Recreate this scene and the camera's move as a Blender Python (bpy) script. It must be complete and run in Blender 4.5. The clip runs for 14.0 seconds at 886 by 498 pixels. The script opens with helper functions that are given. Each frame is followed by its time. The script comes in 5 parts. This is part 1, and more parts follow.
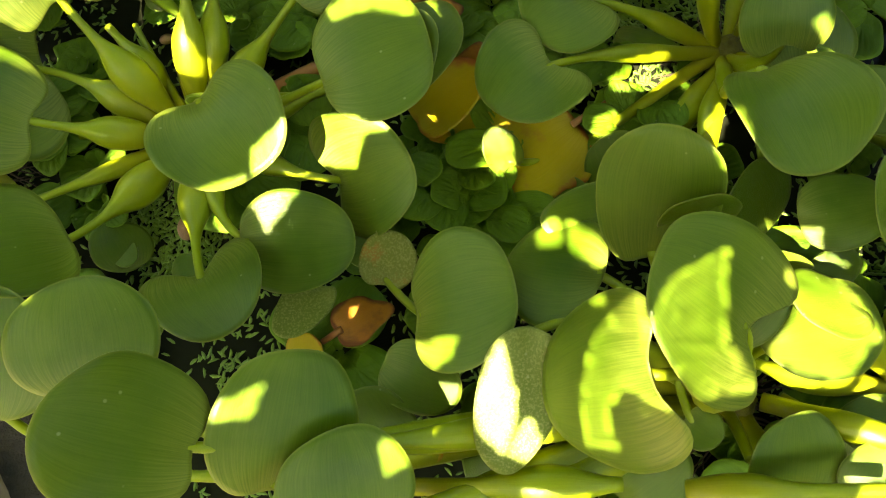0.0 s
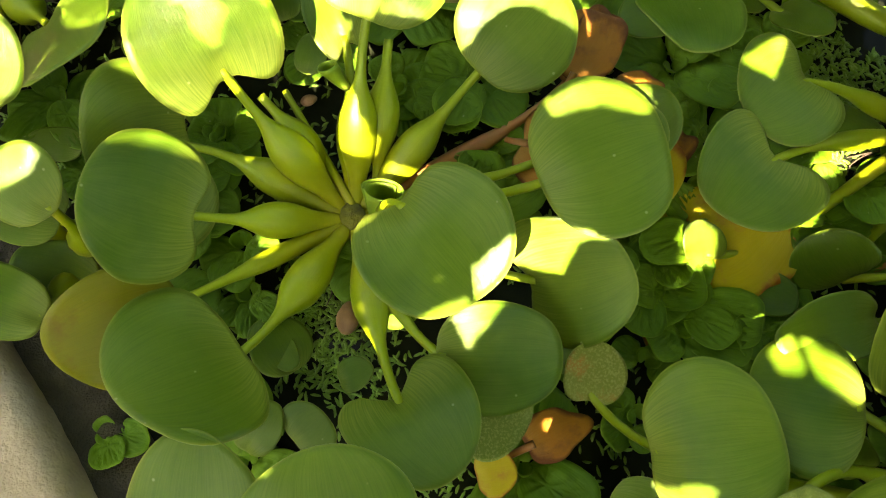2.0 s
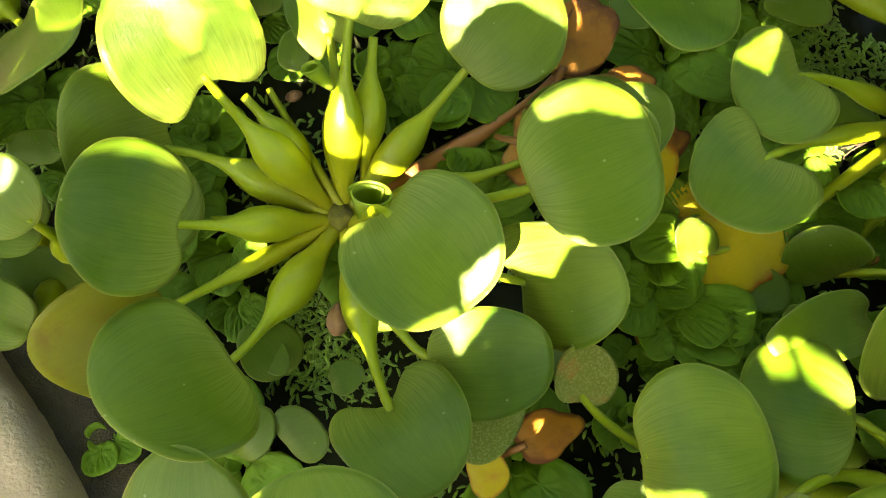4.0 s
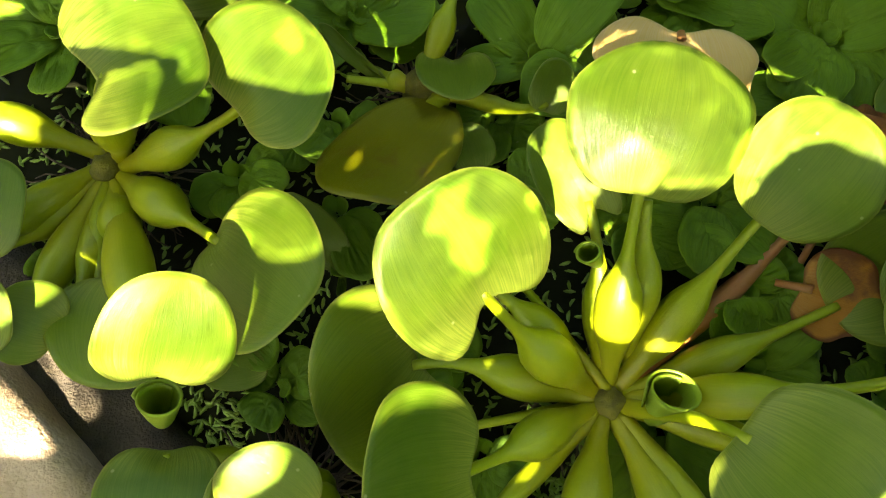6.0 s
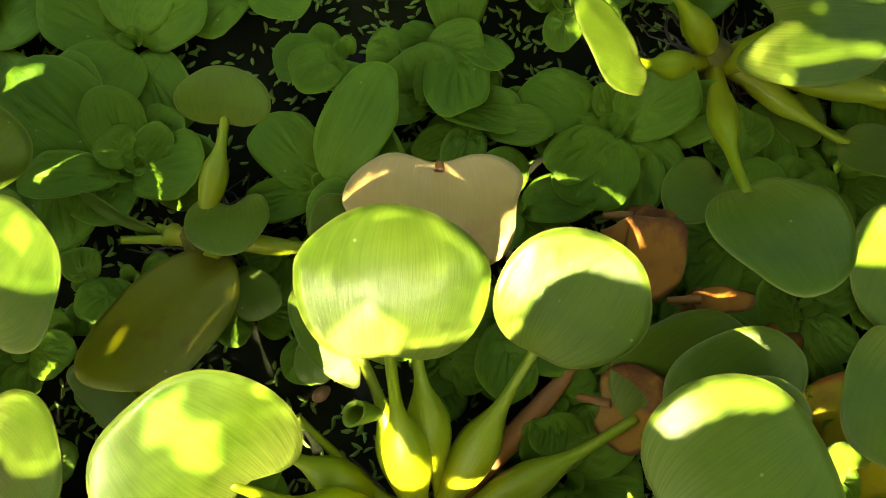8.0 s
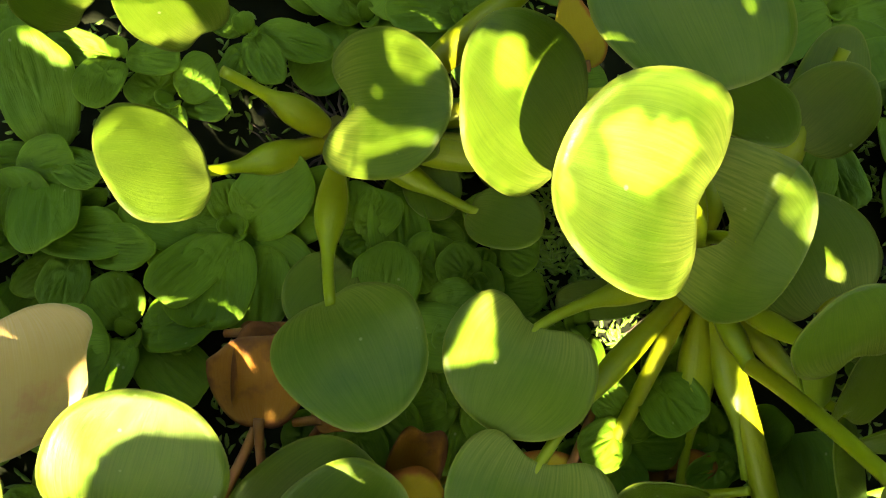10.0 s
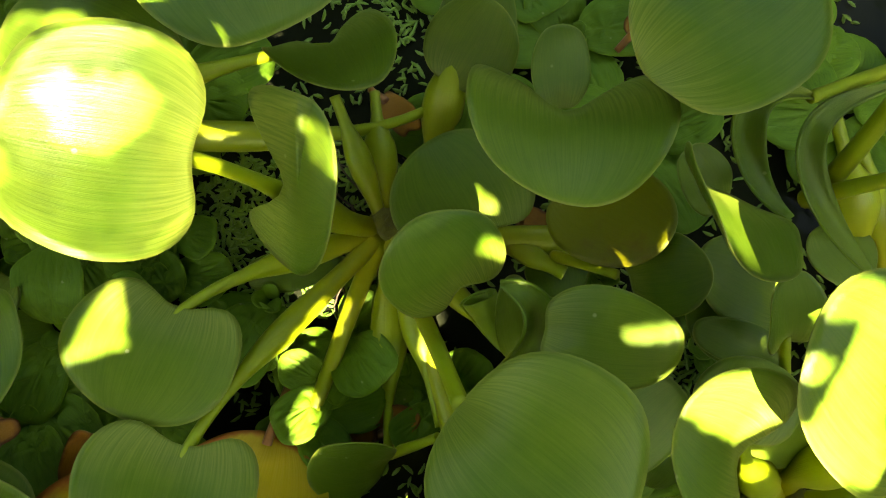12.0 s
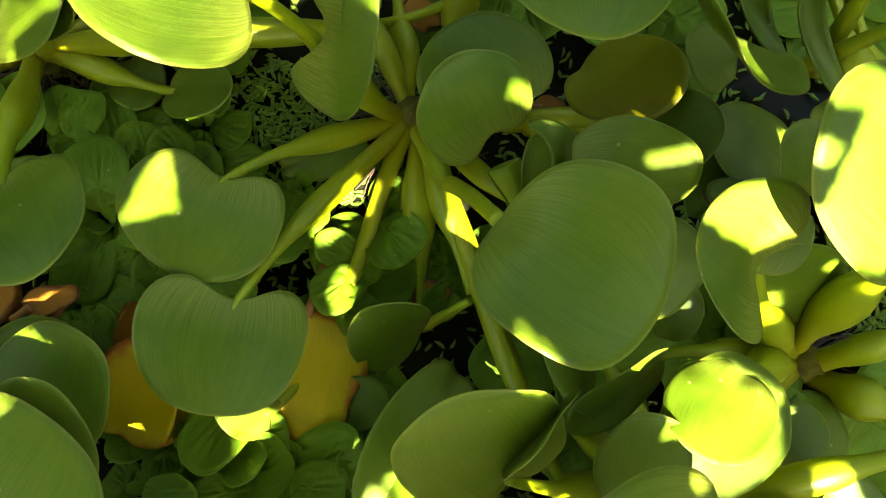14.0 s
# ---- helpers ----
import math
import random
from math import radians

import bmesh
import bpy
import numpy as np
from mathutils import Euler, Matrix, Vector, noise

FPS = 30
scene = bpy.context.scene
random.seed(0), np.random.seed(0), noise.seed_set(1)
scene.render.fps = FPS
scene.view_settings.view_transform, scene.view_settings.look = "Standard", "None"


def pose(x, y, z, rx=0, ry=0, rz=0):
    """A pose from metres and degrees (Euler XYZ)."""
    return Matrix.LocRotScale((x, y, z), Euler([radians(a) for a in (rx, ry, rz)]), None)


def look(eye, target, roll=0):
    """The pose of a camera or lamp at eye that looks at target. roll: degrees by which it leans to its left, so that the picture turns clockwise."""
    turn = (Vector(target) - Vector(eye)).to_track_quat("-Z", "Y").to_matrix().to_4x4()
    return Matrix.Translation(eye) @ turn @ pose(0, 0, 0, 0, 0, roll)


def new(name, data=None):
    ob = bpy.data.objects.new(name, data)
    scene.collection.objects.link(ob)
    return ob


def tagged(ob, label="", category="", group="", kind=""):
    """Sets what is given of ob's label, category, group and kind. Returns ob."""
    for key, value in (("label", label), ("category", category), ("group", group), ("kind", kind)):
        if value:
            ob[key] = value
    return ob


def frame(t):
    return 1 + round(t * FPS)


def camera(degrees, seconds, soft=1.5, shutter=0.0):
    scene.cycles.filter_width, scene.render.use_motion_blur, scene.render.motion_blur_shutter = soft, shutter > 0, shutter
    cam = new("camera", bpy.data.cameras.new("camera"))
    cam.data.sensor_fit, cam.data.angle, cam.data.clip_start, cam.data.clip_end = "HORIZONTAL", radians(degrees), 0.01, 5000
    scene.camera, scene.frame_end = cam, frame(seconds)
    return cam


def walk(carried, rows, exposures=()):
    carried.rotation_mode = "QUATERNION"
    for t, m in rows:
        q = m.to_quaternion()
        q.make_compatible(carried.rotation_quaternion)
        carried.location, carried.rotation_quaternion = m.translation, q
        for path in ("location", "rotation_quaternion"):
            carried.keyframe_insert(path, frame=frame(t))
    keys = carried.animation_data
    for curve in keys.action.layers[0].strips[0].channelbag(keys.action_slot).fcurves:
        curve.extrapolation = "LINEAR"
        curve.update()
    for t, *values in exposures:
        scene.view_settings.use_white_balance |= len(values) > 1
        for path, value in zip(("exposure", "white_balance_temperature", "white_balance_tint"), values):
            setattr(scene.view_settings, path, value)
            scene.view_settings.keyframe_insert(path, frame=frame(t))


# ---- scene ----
EXPOSURE, KELVIN = 4.90, 9400.0
cam = camera(63.0, 14.0, soft=1.1)
PATH = [
    (0, (0.2208, 0.2083, 0.3795), (0.1544, 0.7598, -1.5418), -8.92),
    (0.5, (0.1915, 0.2305, 0.3790), (0.1973, 0.7585, -1.5500), -2.67),
    (1, (0.1613, 0.2435, 0.3703), (0.1952, 0.7453, -1.5655), 0.01),
    (1.5, (0.1293, 0.2652, 0.3653), (0.1393, 0.7571, -1.5732), -2.06),
    (2, (0.1156, 0.2831, 0.3646), (0.1203, 0.7474, -1.5808), -1.17),
    (2.2, (0.1125, 0.2877, 0.3615), (0.1414, 0.7424, -1.5859), 2.39),
    (4.3, (0.1197, 0.3092, 0.3650), (0.1325, 0.6536, -1.6051), -1.22),
    (4.5, (0.1093, 0.3205, 0.3555), (0.1530, 0.6559, -1.6157), 1.78),
    (5, (0.0696, 0.3540, 0.3411), (0.0971, 0.6985, -1.6288), -5.18),
    (5.5, (0.0312, 0.3860, 0.3288), (0.0765, 0.7336, -1.6403), -3.00),
    (6, (0.0055, 0.4082, 0.3251), (0.0751, 0.7412, -1.6458), 1.09),
    (6.5, (0.0020, 0.4284, 0.3307), (0.0470, 0.7631, -1.6406), -2.85),
    (7, (0.0317, 0.4368, 0.3349), (0.0604, 0.7773, -1.6357), -7.58),
    (7.5, (0.0750, 0.4394, 0.3310), (0.0833, 0.7720, -1.6411), -14.17),
    (7.7, (0.0863, 0.4409, 0.3297), (0.1237, 0.7861, -1.6400), -10.44),
    (9.8, (0.2249, 0.4482, 0.3089), (0.4618, 0.6966, -1.6614), 17.06),
    (10, (0.2395, 0.4404, 0.3091), (0.4955, 0.6957, -1.6579), 17.26),
    (10.5, (0.2810, 0.4190, 0.3077), (0.5772, 0.6467, -1.6571), 21.19),
    (11, (0.3143, 0.3953, 0.3073), (0.6356, 0.6107, -1.6549), 22.12),
    (11.5, (0.3306, 0.3798, 0.3102), (0.6784, 0.5739, -1.6497), 24.69),
    (12, (0.3300, 0.3730, 0.3096), (0.6745, 0.5458, -1.6529), 26.38),
    (12.5, (0.3241, 0.3687, 0.3090), (0.6654, 0.5238, -1.6556), 27.54),
    (13, (0.3183, 0.3621, 0.3100), (0.6704, 0.5185, -1.6526), 27.70),
    (13.5, (0.3055, 0.3529, 0.3122), (0.6579, 0.5107, -1.6501), 26.97),
    (14, (0.2881, 0.3395, 0.3153), (0.6408, 0.5142, -1.6456), 24.69),
]
walk(cam, [(t, look(eye, target, roll)) for t, eye, target, roll in PATH], [(t, EXPOSURE + stops, KELVIN, 10.0) for t, stops in ((0.0, 0.12), (2.0, 0.22), (4.5, 0.54), (5.5, 0.22), (7.0, -0.1), (10.0, 0.05), (12.0, 0.12), (14.0, 0.1))])

# ---------------------------------------------------------------- sky, sun
SUN_AZ, SUN_EL = 213.0, 58.0   # compass heading (clockwise from +y) and height of the sun, degrees


def sun_way():
    a, e = radians(SUN_AZ), radians(SUN_EL)
    return Vector((math.sin(a) * math.cos(e), math.cos(a) * math.cos(e), math.sin(e)))


world = bpy.data.worlds.new("sky")
scene.world = world
world.use_nodes = True
wn = world.node_tree
sky = wn.nodes.new("ShaderNodeTexSky")
sky.sky_type = "NISHITA"
sky.sun_disc = False
sky.dust_density, sky.ozone_density = 1.2, 0.7
sky.sun_elevation, sky.sun_rotation = radians(SUN_EL), radians(SUN_AZ)
wn.nodes["Background"].inputs["Strength"].default_value = 0.058
wn.links.new(sky.outputs["Color"], wn.nodes["Background"].inputs["Color"])
sun_data = bpy.data.lights.new("sun", "SUN")
sun_data.energy, sun_data.angle, sun_data.color = 4.8, radians(0.3), (1.0, 0.95, 0.91)
sun = new("sun", sun_data)
sun.matrix_world = look(sun_way() * 3, (0, 0, 0))

# ---------------------------------------------------------------- materials


class Mat:
    """A small builder for node materials."""

    def __init__(self, name):
        self.m = bpy.data.materials.new(name)
        self.m.use_nodes = True
        self.t = self.m.node_tree
        self.bsdf = self.t.nodes["Principled BSDF"]
        self.out = self.t.nodes["Material Output"]

    def node(self, kind, **values):
        n = self.t.nodes.new(kind)
        for k, v in values.items():
            n.inputs[k.replace("_", " ")].default_value = v
        return n

    def link(self, a, b):
        self.t.links.new(a, b)

    def coords(self, what="Object"):
        return self.t.nodes.new("ShaderNodeTexCoord").outputs[what]

    def noise(self, vec, scale, detail=3.0, rough=0.55):
        n = self.node("ShaderNodeTexNoise", Scale=scale, Detail=detail, Roughness=rough)
        self.link(vec, n.inputs["Vector"])
        return n.outputs["Fac"]

    def ramp(self, fac, stops):
        r = self.t.nodes.new("ShaderNodeValToRGB")
        e = r.color_ramp.elements
        while len(e) < len(stops):
            e.new(0.5)
        for el, (p, c) in zip(e, stops):
            el.position, el.color = p, (*c, 1)
        self.link(fac, r.inputs["Fac"])
        return r.outputs["Color"]

    def mix(self, fac, a, b, kind="MIX"):
        m = self.t.nodes.new("ShaderNodeMix")
        m.data_type, m.blend_type = "RGBA", kind
        for sock, v in ((m.inputs[0], fac), (m.inputs[6], a), (m.inputs[7], b)):
            if isinstance(v, (int, float)):
                sock.default_value = v
            elif isinstance(v, tuple):
                sock.default_value = (*v, 1)
            else:
                self.link(v, sock)
        return m.outputs[2]

    def math(self, op, a, b=0.0):
        m = self.t.nodes.new("ShaderNodeMath")
        m.operation = op
        for sock, v in zip(m.inputs, (a, b)):
            if isinstance(v, (int, float)):
                sock.default_value = v
            else:
                self.link(v, sock)
        return m.outputs[0]

    def bump(self, height, strength, distance):
        b = self.node("ShaderNodeBump", Strength=strength, Distance=distance)
        self.link(height, b.inputs["Height"])
        self.link(b.outputs["Normal"], self.bsdf.inputs["Normal"])
        return b.outputs["Normal"]

    def random(self):
        return self.t.nodes.new("ShaderNodeObjectInfo").outputs["Random"]

    def glow_through(self, colour, share):
        """Thin leaf tissue: part of the light passes through."""
        tr = self.t.nodes.new("ShaderNodeBsdfTranslucent")
        self.link(colour, tr.inputs["Color"])
        mx = self.t.nodes.new("ShaderNodeMixShader")
        mx.inputs[0].default_value = share
        self.link(self.bsdf.outputs[0], mx.inputs[1])
        self.link(tr.outputs[0], mx.inputs[2])
        self.link(mx.outputs[0], self.out.inputs["Surface"])


def leaf_material(name, dark, light, vein, rough=0.38, share=0.2, veins=90, blotch=None, blotch_amount=0.45, relief=0.25, speck=None, gloss=0.4, singe=None):
    """Blade tissue with fine veins that run from the stalk to the tip; u across, v along."""
    k = Mat(name)
    uv = k.coords("UV")
    ob = k.coords("Object")
    sep = k.t.nodes.new("ShaderNodeSeparateXYZ")
    k.link(uv, sep.inputs[0])
    lanes = k.t.nodes.new("ShaderNodeMapping")
    lanes.inputs["Scale"].default_value = (veins, 1.6, 1)
    k.link(uv, lanes.inputs["Vector"])
    line = k.ramp(k.noise(lanes.outputs[0], 1.0, 3, 0.6), [(0.38, (0, 0, 0)), (0.62, (1, 1, 1))])
    big = k.noise(ob, 26, 3)
    fine = k.noise(ob, 420, 4)
    col = k.mix(k.ramp(big, [(0.3, (0, 0, 0)), (0.7, (1, 1, 1))]), dark, light)
    col = k.mix(k.math("MULTIPLY", k.random(), 0.5), col, light)
    col = k.mix(k.math("MULTIPLY", line, 0.12), col, vein)
    hair = k.t.nodes.new("ShaderNodeMapping")
    hair.inputs["Scale"].default_value = (veins * 3.2, 2.2, 1)
    k.link(uv, hair.inputs["Vector"])
    hairline = k.ramp(k.noise(hair.outputs[0], 1.0, 2, 0.5), [(0.5, (0, 0, 0)), (0.66, (1, 1, 1))])
    col = k.mix(k.math("MULTIPLY", hairline, 0.45), col, dark)
    col = k.mix(k.math("MULTIPLY", fine, 0.18), col, dark)
    if blotch:
        edge = k.ramp(k.noise(ob, 45, 5, 0.65), [(blotch_amount, (0, 0, 0)), (blotch_amount + 0.16, (1, 1, 1))])
        col = k.mix(edge, col, blotch)
    if speck:
        dots = k.ramp(k.noise(ob, 900, 3, 0.7), [(0.5, (0, 0, 0)), (0.58, (1, 1, 1))])
        col = k.mix(k.math("MULTIPLY", dots, 0.75), col, speck)
    scratch = k.ramp(k.noise(ob, 160, 6, 0.7), [(0.66, (0, 0, 0)), (0.74, (1, 1, 1))])
    col = k.mix(k.math("MULTIPLY", scratch, 0.12), col, vein)
    dot = k.node("ShaderNodeTexVoronoi", Scale=75.0)
    k.link(ob, dot.inputs["Vector"])
    dust = k.ramp(dot.outputs["Distance"], [(0.03, (1, 1, 1)), (0.06, (0, 0, 0))])
    col = k.mix(k.math("MULTIPLY", dust, 0.5), col, (0.34, 0.36, 0.2))
    foot = k.ramp(sep.outputs[1], [(0.02, (1, 1, 1)), (0.34, (0, 0, 0))])
    col = k.mix(k.math("MULTIPLY", k.math("MULTIPLY", foot, k.math("ADD", line, 0.3)), 0.4), col, vein)
    rim = k.t.nodes.new("ShaderNodeAttribute")
    rim.attribute_name = "margin"
    col = k.mix(k.math("MULTIPLY", k.ramp(rim.outputs["Fac"], [(0.97, (0, 0, 0)), (1.0, (1, 1, 1))]), 0.55), col, vein)
    if singe:
        edge = k.math("ADD", k.math("MULTIPLY", rim.outputs["Fac"], 0.7), k.math("MULTIPLY", k.noise(ob, 60, 4), 0.6))
        col = k.mix(k.ramp(edge, [(0.9, (0, 0, 0)), (1.0, (1, 1, 1))]), col, singe)
    k.link(col, k.bsdf.inputs["Base Color"])
    k.link(k.math("ADD", rough - 0.06, k.math("MULTIPLY", big, 0.14)), k.bsdf.inputs["Roughness"])
    k.bsdf.inputs["Specular IOR Level"].default_value = gloss
    height = k.math("ADD", k.math("MULTIPLY", k.math("ADD", line, hairline), 0.45), k.math("MULTIPLY", fine, 0.3))
    height = k.math("ADD", height, k.math("MULTIPLY", k.noise(ob, 55, 2), 3.0))
    k.bump(height, relief, 0.0004)
    k.glow_through(k.mix(0.5, col, (0.40, 0.42, 0.14)), share)
    return k.m


GREEN = leaf_material("hyacinth leaf", (0.023, 0.080, 0.003), (0.092, 0.154, 0.012), (0.23, 0.26, 0.05), rough=0.35, veins=75, gloss=0.19)
OLIVE = leaf_material("ageing leaf", (0.085, 0.105, 0.003), (0.15, 0.155, 0.006), (0.2, 0.21, 0.03), blotch=(0.12, 0.085, 0.008), blotch_amount=0.56, gloss=0.22)
DEAD = leaf_material("dead leaf", (0.26, 0.085, 0.006), (0.40, 0.18, 0.018), (0.42, 0.26, 0.09), rough=0.6, share=0.15, blotch=(0.14, 0.05, 0.02), blotch_amount=0.52, relief=0.6, gloss=0.25, singe=(0.13, 0.04, 0.01))
YELLOW = leaf_material("yellow leaf", (0.27, 0.22, 0.004), (0.37, 0.30, 0.008), (0.5, 0.4, 0.06), rough=0.5, share=0.2, blotch=(0.30, 0.15, 0.02), blotch_amount=0.58, gloss=0.2, singe=(0.28, 0.09, 0.012))
TAN = leaf_material("tan leaf", (0.42, 0.27, 0.065), (0.50, 0.36, 0.10), (0.5, 0.38, 0.2), rough=0.6, share=0.15, blotch=(0.45, 0.2, 0.08), blotch_amount=0.6, relief=0.25)
SPECK = leaf_material("speckled leaf", (0.060, 0.105, 0.008), (0.115, 0.165, 0.020), (0.2, 0.24, 0.06), rough=0.55, speck=(0.21, 0.24, 0.07), gloss=0.2)
SPECKDEAD = leaf_material("withering leaf", (0.080, 0.11, 0.010), (0.14, 0.165, 0.020), (0.2, 0.24, 0.06), rough=0.55, speck=(0.22, 0.24, 0.07), blotch=(0.32, 0.11, 0.02), blotch_amount=0.55, gloss=0.2)
LETTUCE = leaf_material("water lettuce", (0.034, 0.112, 0.004), (0.100, 0.205, 0.011), (0.16, 0.29, 0.02), rough=0.6, share=0.2, veins=16, relief=0.5, gloss=0.2)
YOUNG = leaf_material("young leaf", (0.15, 0.27, 0.02), (0.24, 0.36, 0.04), (0.32, 0.40, 0.08), rough=0.35, share=0.4, gloss=0.25)
LEAF_MATS = {"green": GREEN, "olive": OLIVE, "dead": DEAD, "yellow": YELLOW, "tan": TAN, "speck": SPECK, "speckdead": SPECKDEAD}


def stalk_material(name, low, high, share=0.12):
    k = Mat(name)
    ob = k.coords("Object")
    uv = k.coords("UV")
    sep = k.t.nodes.new("ShaderNodeSeparateXYZ")
    k.link(uv, sep.inputs[0])
    streak = k.t.nodes.new("ShaderNodeMapping")
    streak.inputs["Scale"].default_value = (60, 3, 1)
    k.link(uv, streak.inputs["Vector"])
    st = k.noise(streak.outputs[0], 1.0, 4)
    col = k.mix(k.ramp(sep.outputs[1], [(0.05, (0, 0, 0)), (0.55, (1, 1, 1))]), low, high)
    col = k.mix(k.math("MULTIPLY", st, 0.35), col, low)
    col = k.mix(k.math("MULTIPLY", k.noise(ob, 300, 4), 0.25), col, (0.08, 0.12, 0.01))
    k.link(col, k.bsdf.inputs["Base Color"])
    k.bsdf.inputs["Roughness"].default_value = 0.4
    k.bsdf.inputs["Specular IOR Level"].default_value = 0.25
    k.bump(k.math("ADD", st, k.math("MULTIPLY", k.noise(ob, 500, 3), 0.5)), 0.3, 0.0005)
    k.glow_through(k.mix(0.5, col, (0.5, 0.55, 0.03)), share)
    return k.m


STALK = stalk_material("leaf stalk", (0.26, 0.26, 0.013), (0.18, 0.265, 0.011))
STALK_DEAD = stalk_material("dead stalk", (0.30, 0.10, 0.03), (0.30, 0.13, 0.05))


def plain(name, a, b, scale, rough, relief=0.4, distance=0.002):
    k = Mat(name)
    ob = k.coords("Object")
    n = k.noise(ob, scale, 5)
    f = k.noise(ob, scale * 12, 4)
    col = k.mix(k.ramp(n, [(0.3, (0, 0, 0)), (0.7, (1, 1, 1))]), a, b)
    col = k.mix(k.math("MULTIPLY", f, 0.4), col, a)
    k.link(col, k.bsdf.inputs["Base Color"])
    k.bsdf.inputs["Roughness"].default_value = rough
    k.bump(k.math("ADD", n, f), relief, distance)
    return k.m


CROWN = plain("crown fibre", (0.10, 0.095, 0.008), (0.26, 0.255, 0.018), 160, 0.8, 0.9, 0.004)
ROOT = plain("root", (0.03, 0.02, 0.012), (0.09, 0.06, 0.03), 200, 0.8)
STONE = plain("concrete rim", (0.24, 0.18, 0.11), (0.40, 0.31, 0.20), 40, 0.85, 0.6, 0.003)
MOSS = plain("mossy wet stone", (0.012, 0.010, 0.006), (0.045, 0.036, 0.018), 70, 0.9, 0.8, 0.004)
FROND = plain("duckweed", (0.075, 0.17, 0.015), (0.17, 0.30, 0.03), 200, 0.5)
NUT = plain("seed husk", (0.20, 0.10, 0.04), (0.36, 0.20, 0.09), 150, 0.55)


def water_material():
    k = Mat("pond water")
    ob = k.coords("Object")
    k.bsdf.inputs["Base Color"].default_value = (0.008, 0.010, 0.005, 1)
    k.bsdf.inputs["Roughness"].default_value = 0.06
    k.bsdf.inputs["IOR"].default_value = 1.33
    k.bsdf.inputs["Specular IOR Level"].default_value = 0.04
    k.bump(k.noise(ob, 40, 3), 0.08, 0.004)
    return k.m


WATER = water_material()
EARTH = plain("garden soil", (0.06, 0.045, 0.03), (0.11, 0.085, 0.05), 8, 0.9)
HEDGE = plain("hedge foliage", (0.04, 0.08, 0.02), (0.08, 0.13, 0.03), 30, 0.5)


# Leaves of the added tree; light passing through them tints the shade green.
def tree_leaf_material():
    k = Mat("tree foliage")
    col = k.mix(k.noise(k.coords("Object"), 30, 4), (0.03, 0.07, 0.012), (0.06, 0.11, 0.02))
    k.link(col, k.bsdf.inputs["Base Color"])
    k.bsdf.inputs["Roughness"].default_value = 0.5
    k.glow_through(k.mix(0.5, col, (0.36, 0.48, 0.05)), 0.26)
    return k.m


TREE_LEAF = tree_leaf_material()
BARK = plain("bark", (0.10, 0.07, 0.05), (0.2, 0.15, 0.1), 30, 0.85)

# ---------------------------------------------------------------- builders


def mesh_object(name, verts, faces, material, parent=None, label="", uvs=None, smooth=True):
    me = bpy.data.meshes.new(name)
    me.from_pydata(verts, [], faces)
    if uvs is not None:
        layer = me.uv_layers.new(name="UVMap")
        idx = np.empty(len(me.loops), dtype=np.int32)
        me.loops.foreach_get("vertex_index", idx)
        layer.data.foreach_set("uv", np.asarray(uvs, dtype=np.float32)[idx][:, :2].ravel())
    if uvs is not None and len(uvs[0]) == 3:
        attr = me.attributes.new("margin", "FLOAT", "POINT")
        attr.data.foreach_set("value", np.asarray(uvs, dtype=np.float32)[:, 2].copy())
    if smooth:
        me.shade_smooth()
    me.materials.append(material)
    ob = new(name, me)
    if parent:
        ob.parent = parent
        ob.matrix_parent_inverse = Matrix.Translation(parent.location).inverted()
    if label:
        tagged(ob, label)
    return ob


def turned(heading, pitch, roll):
    return Euler((radians(roll), radians(-pitch), radians(heading))).to_matrix()


DIMPLE = 0.055   # depth of the hollow at the stalk joint, in blade lengths


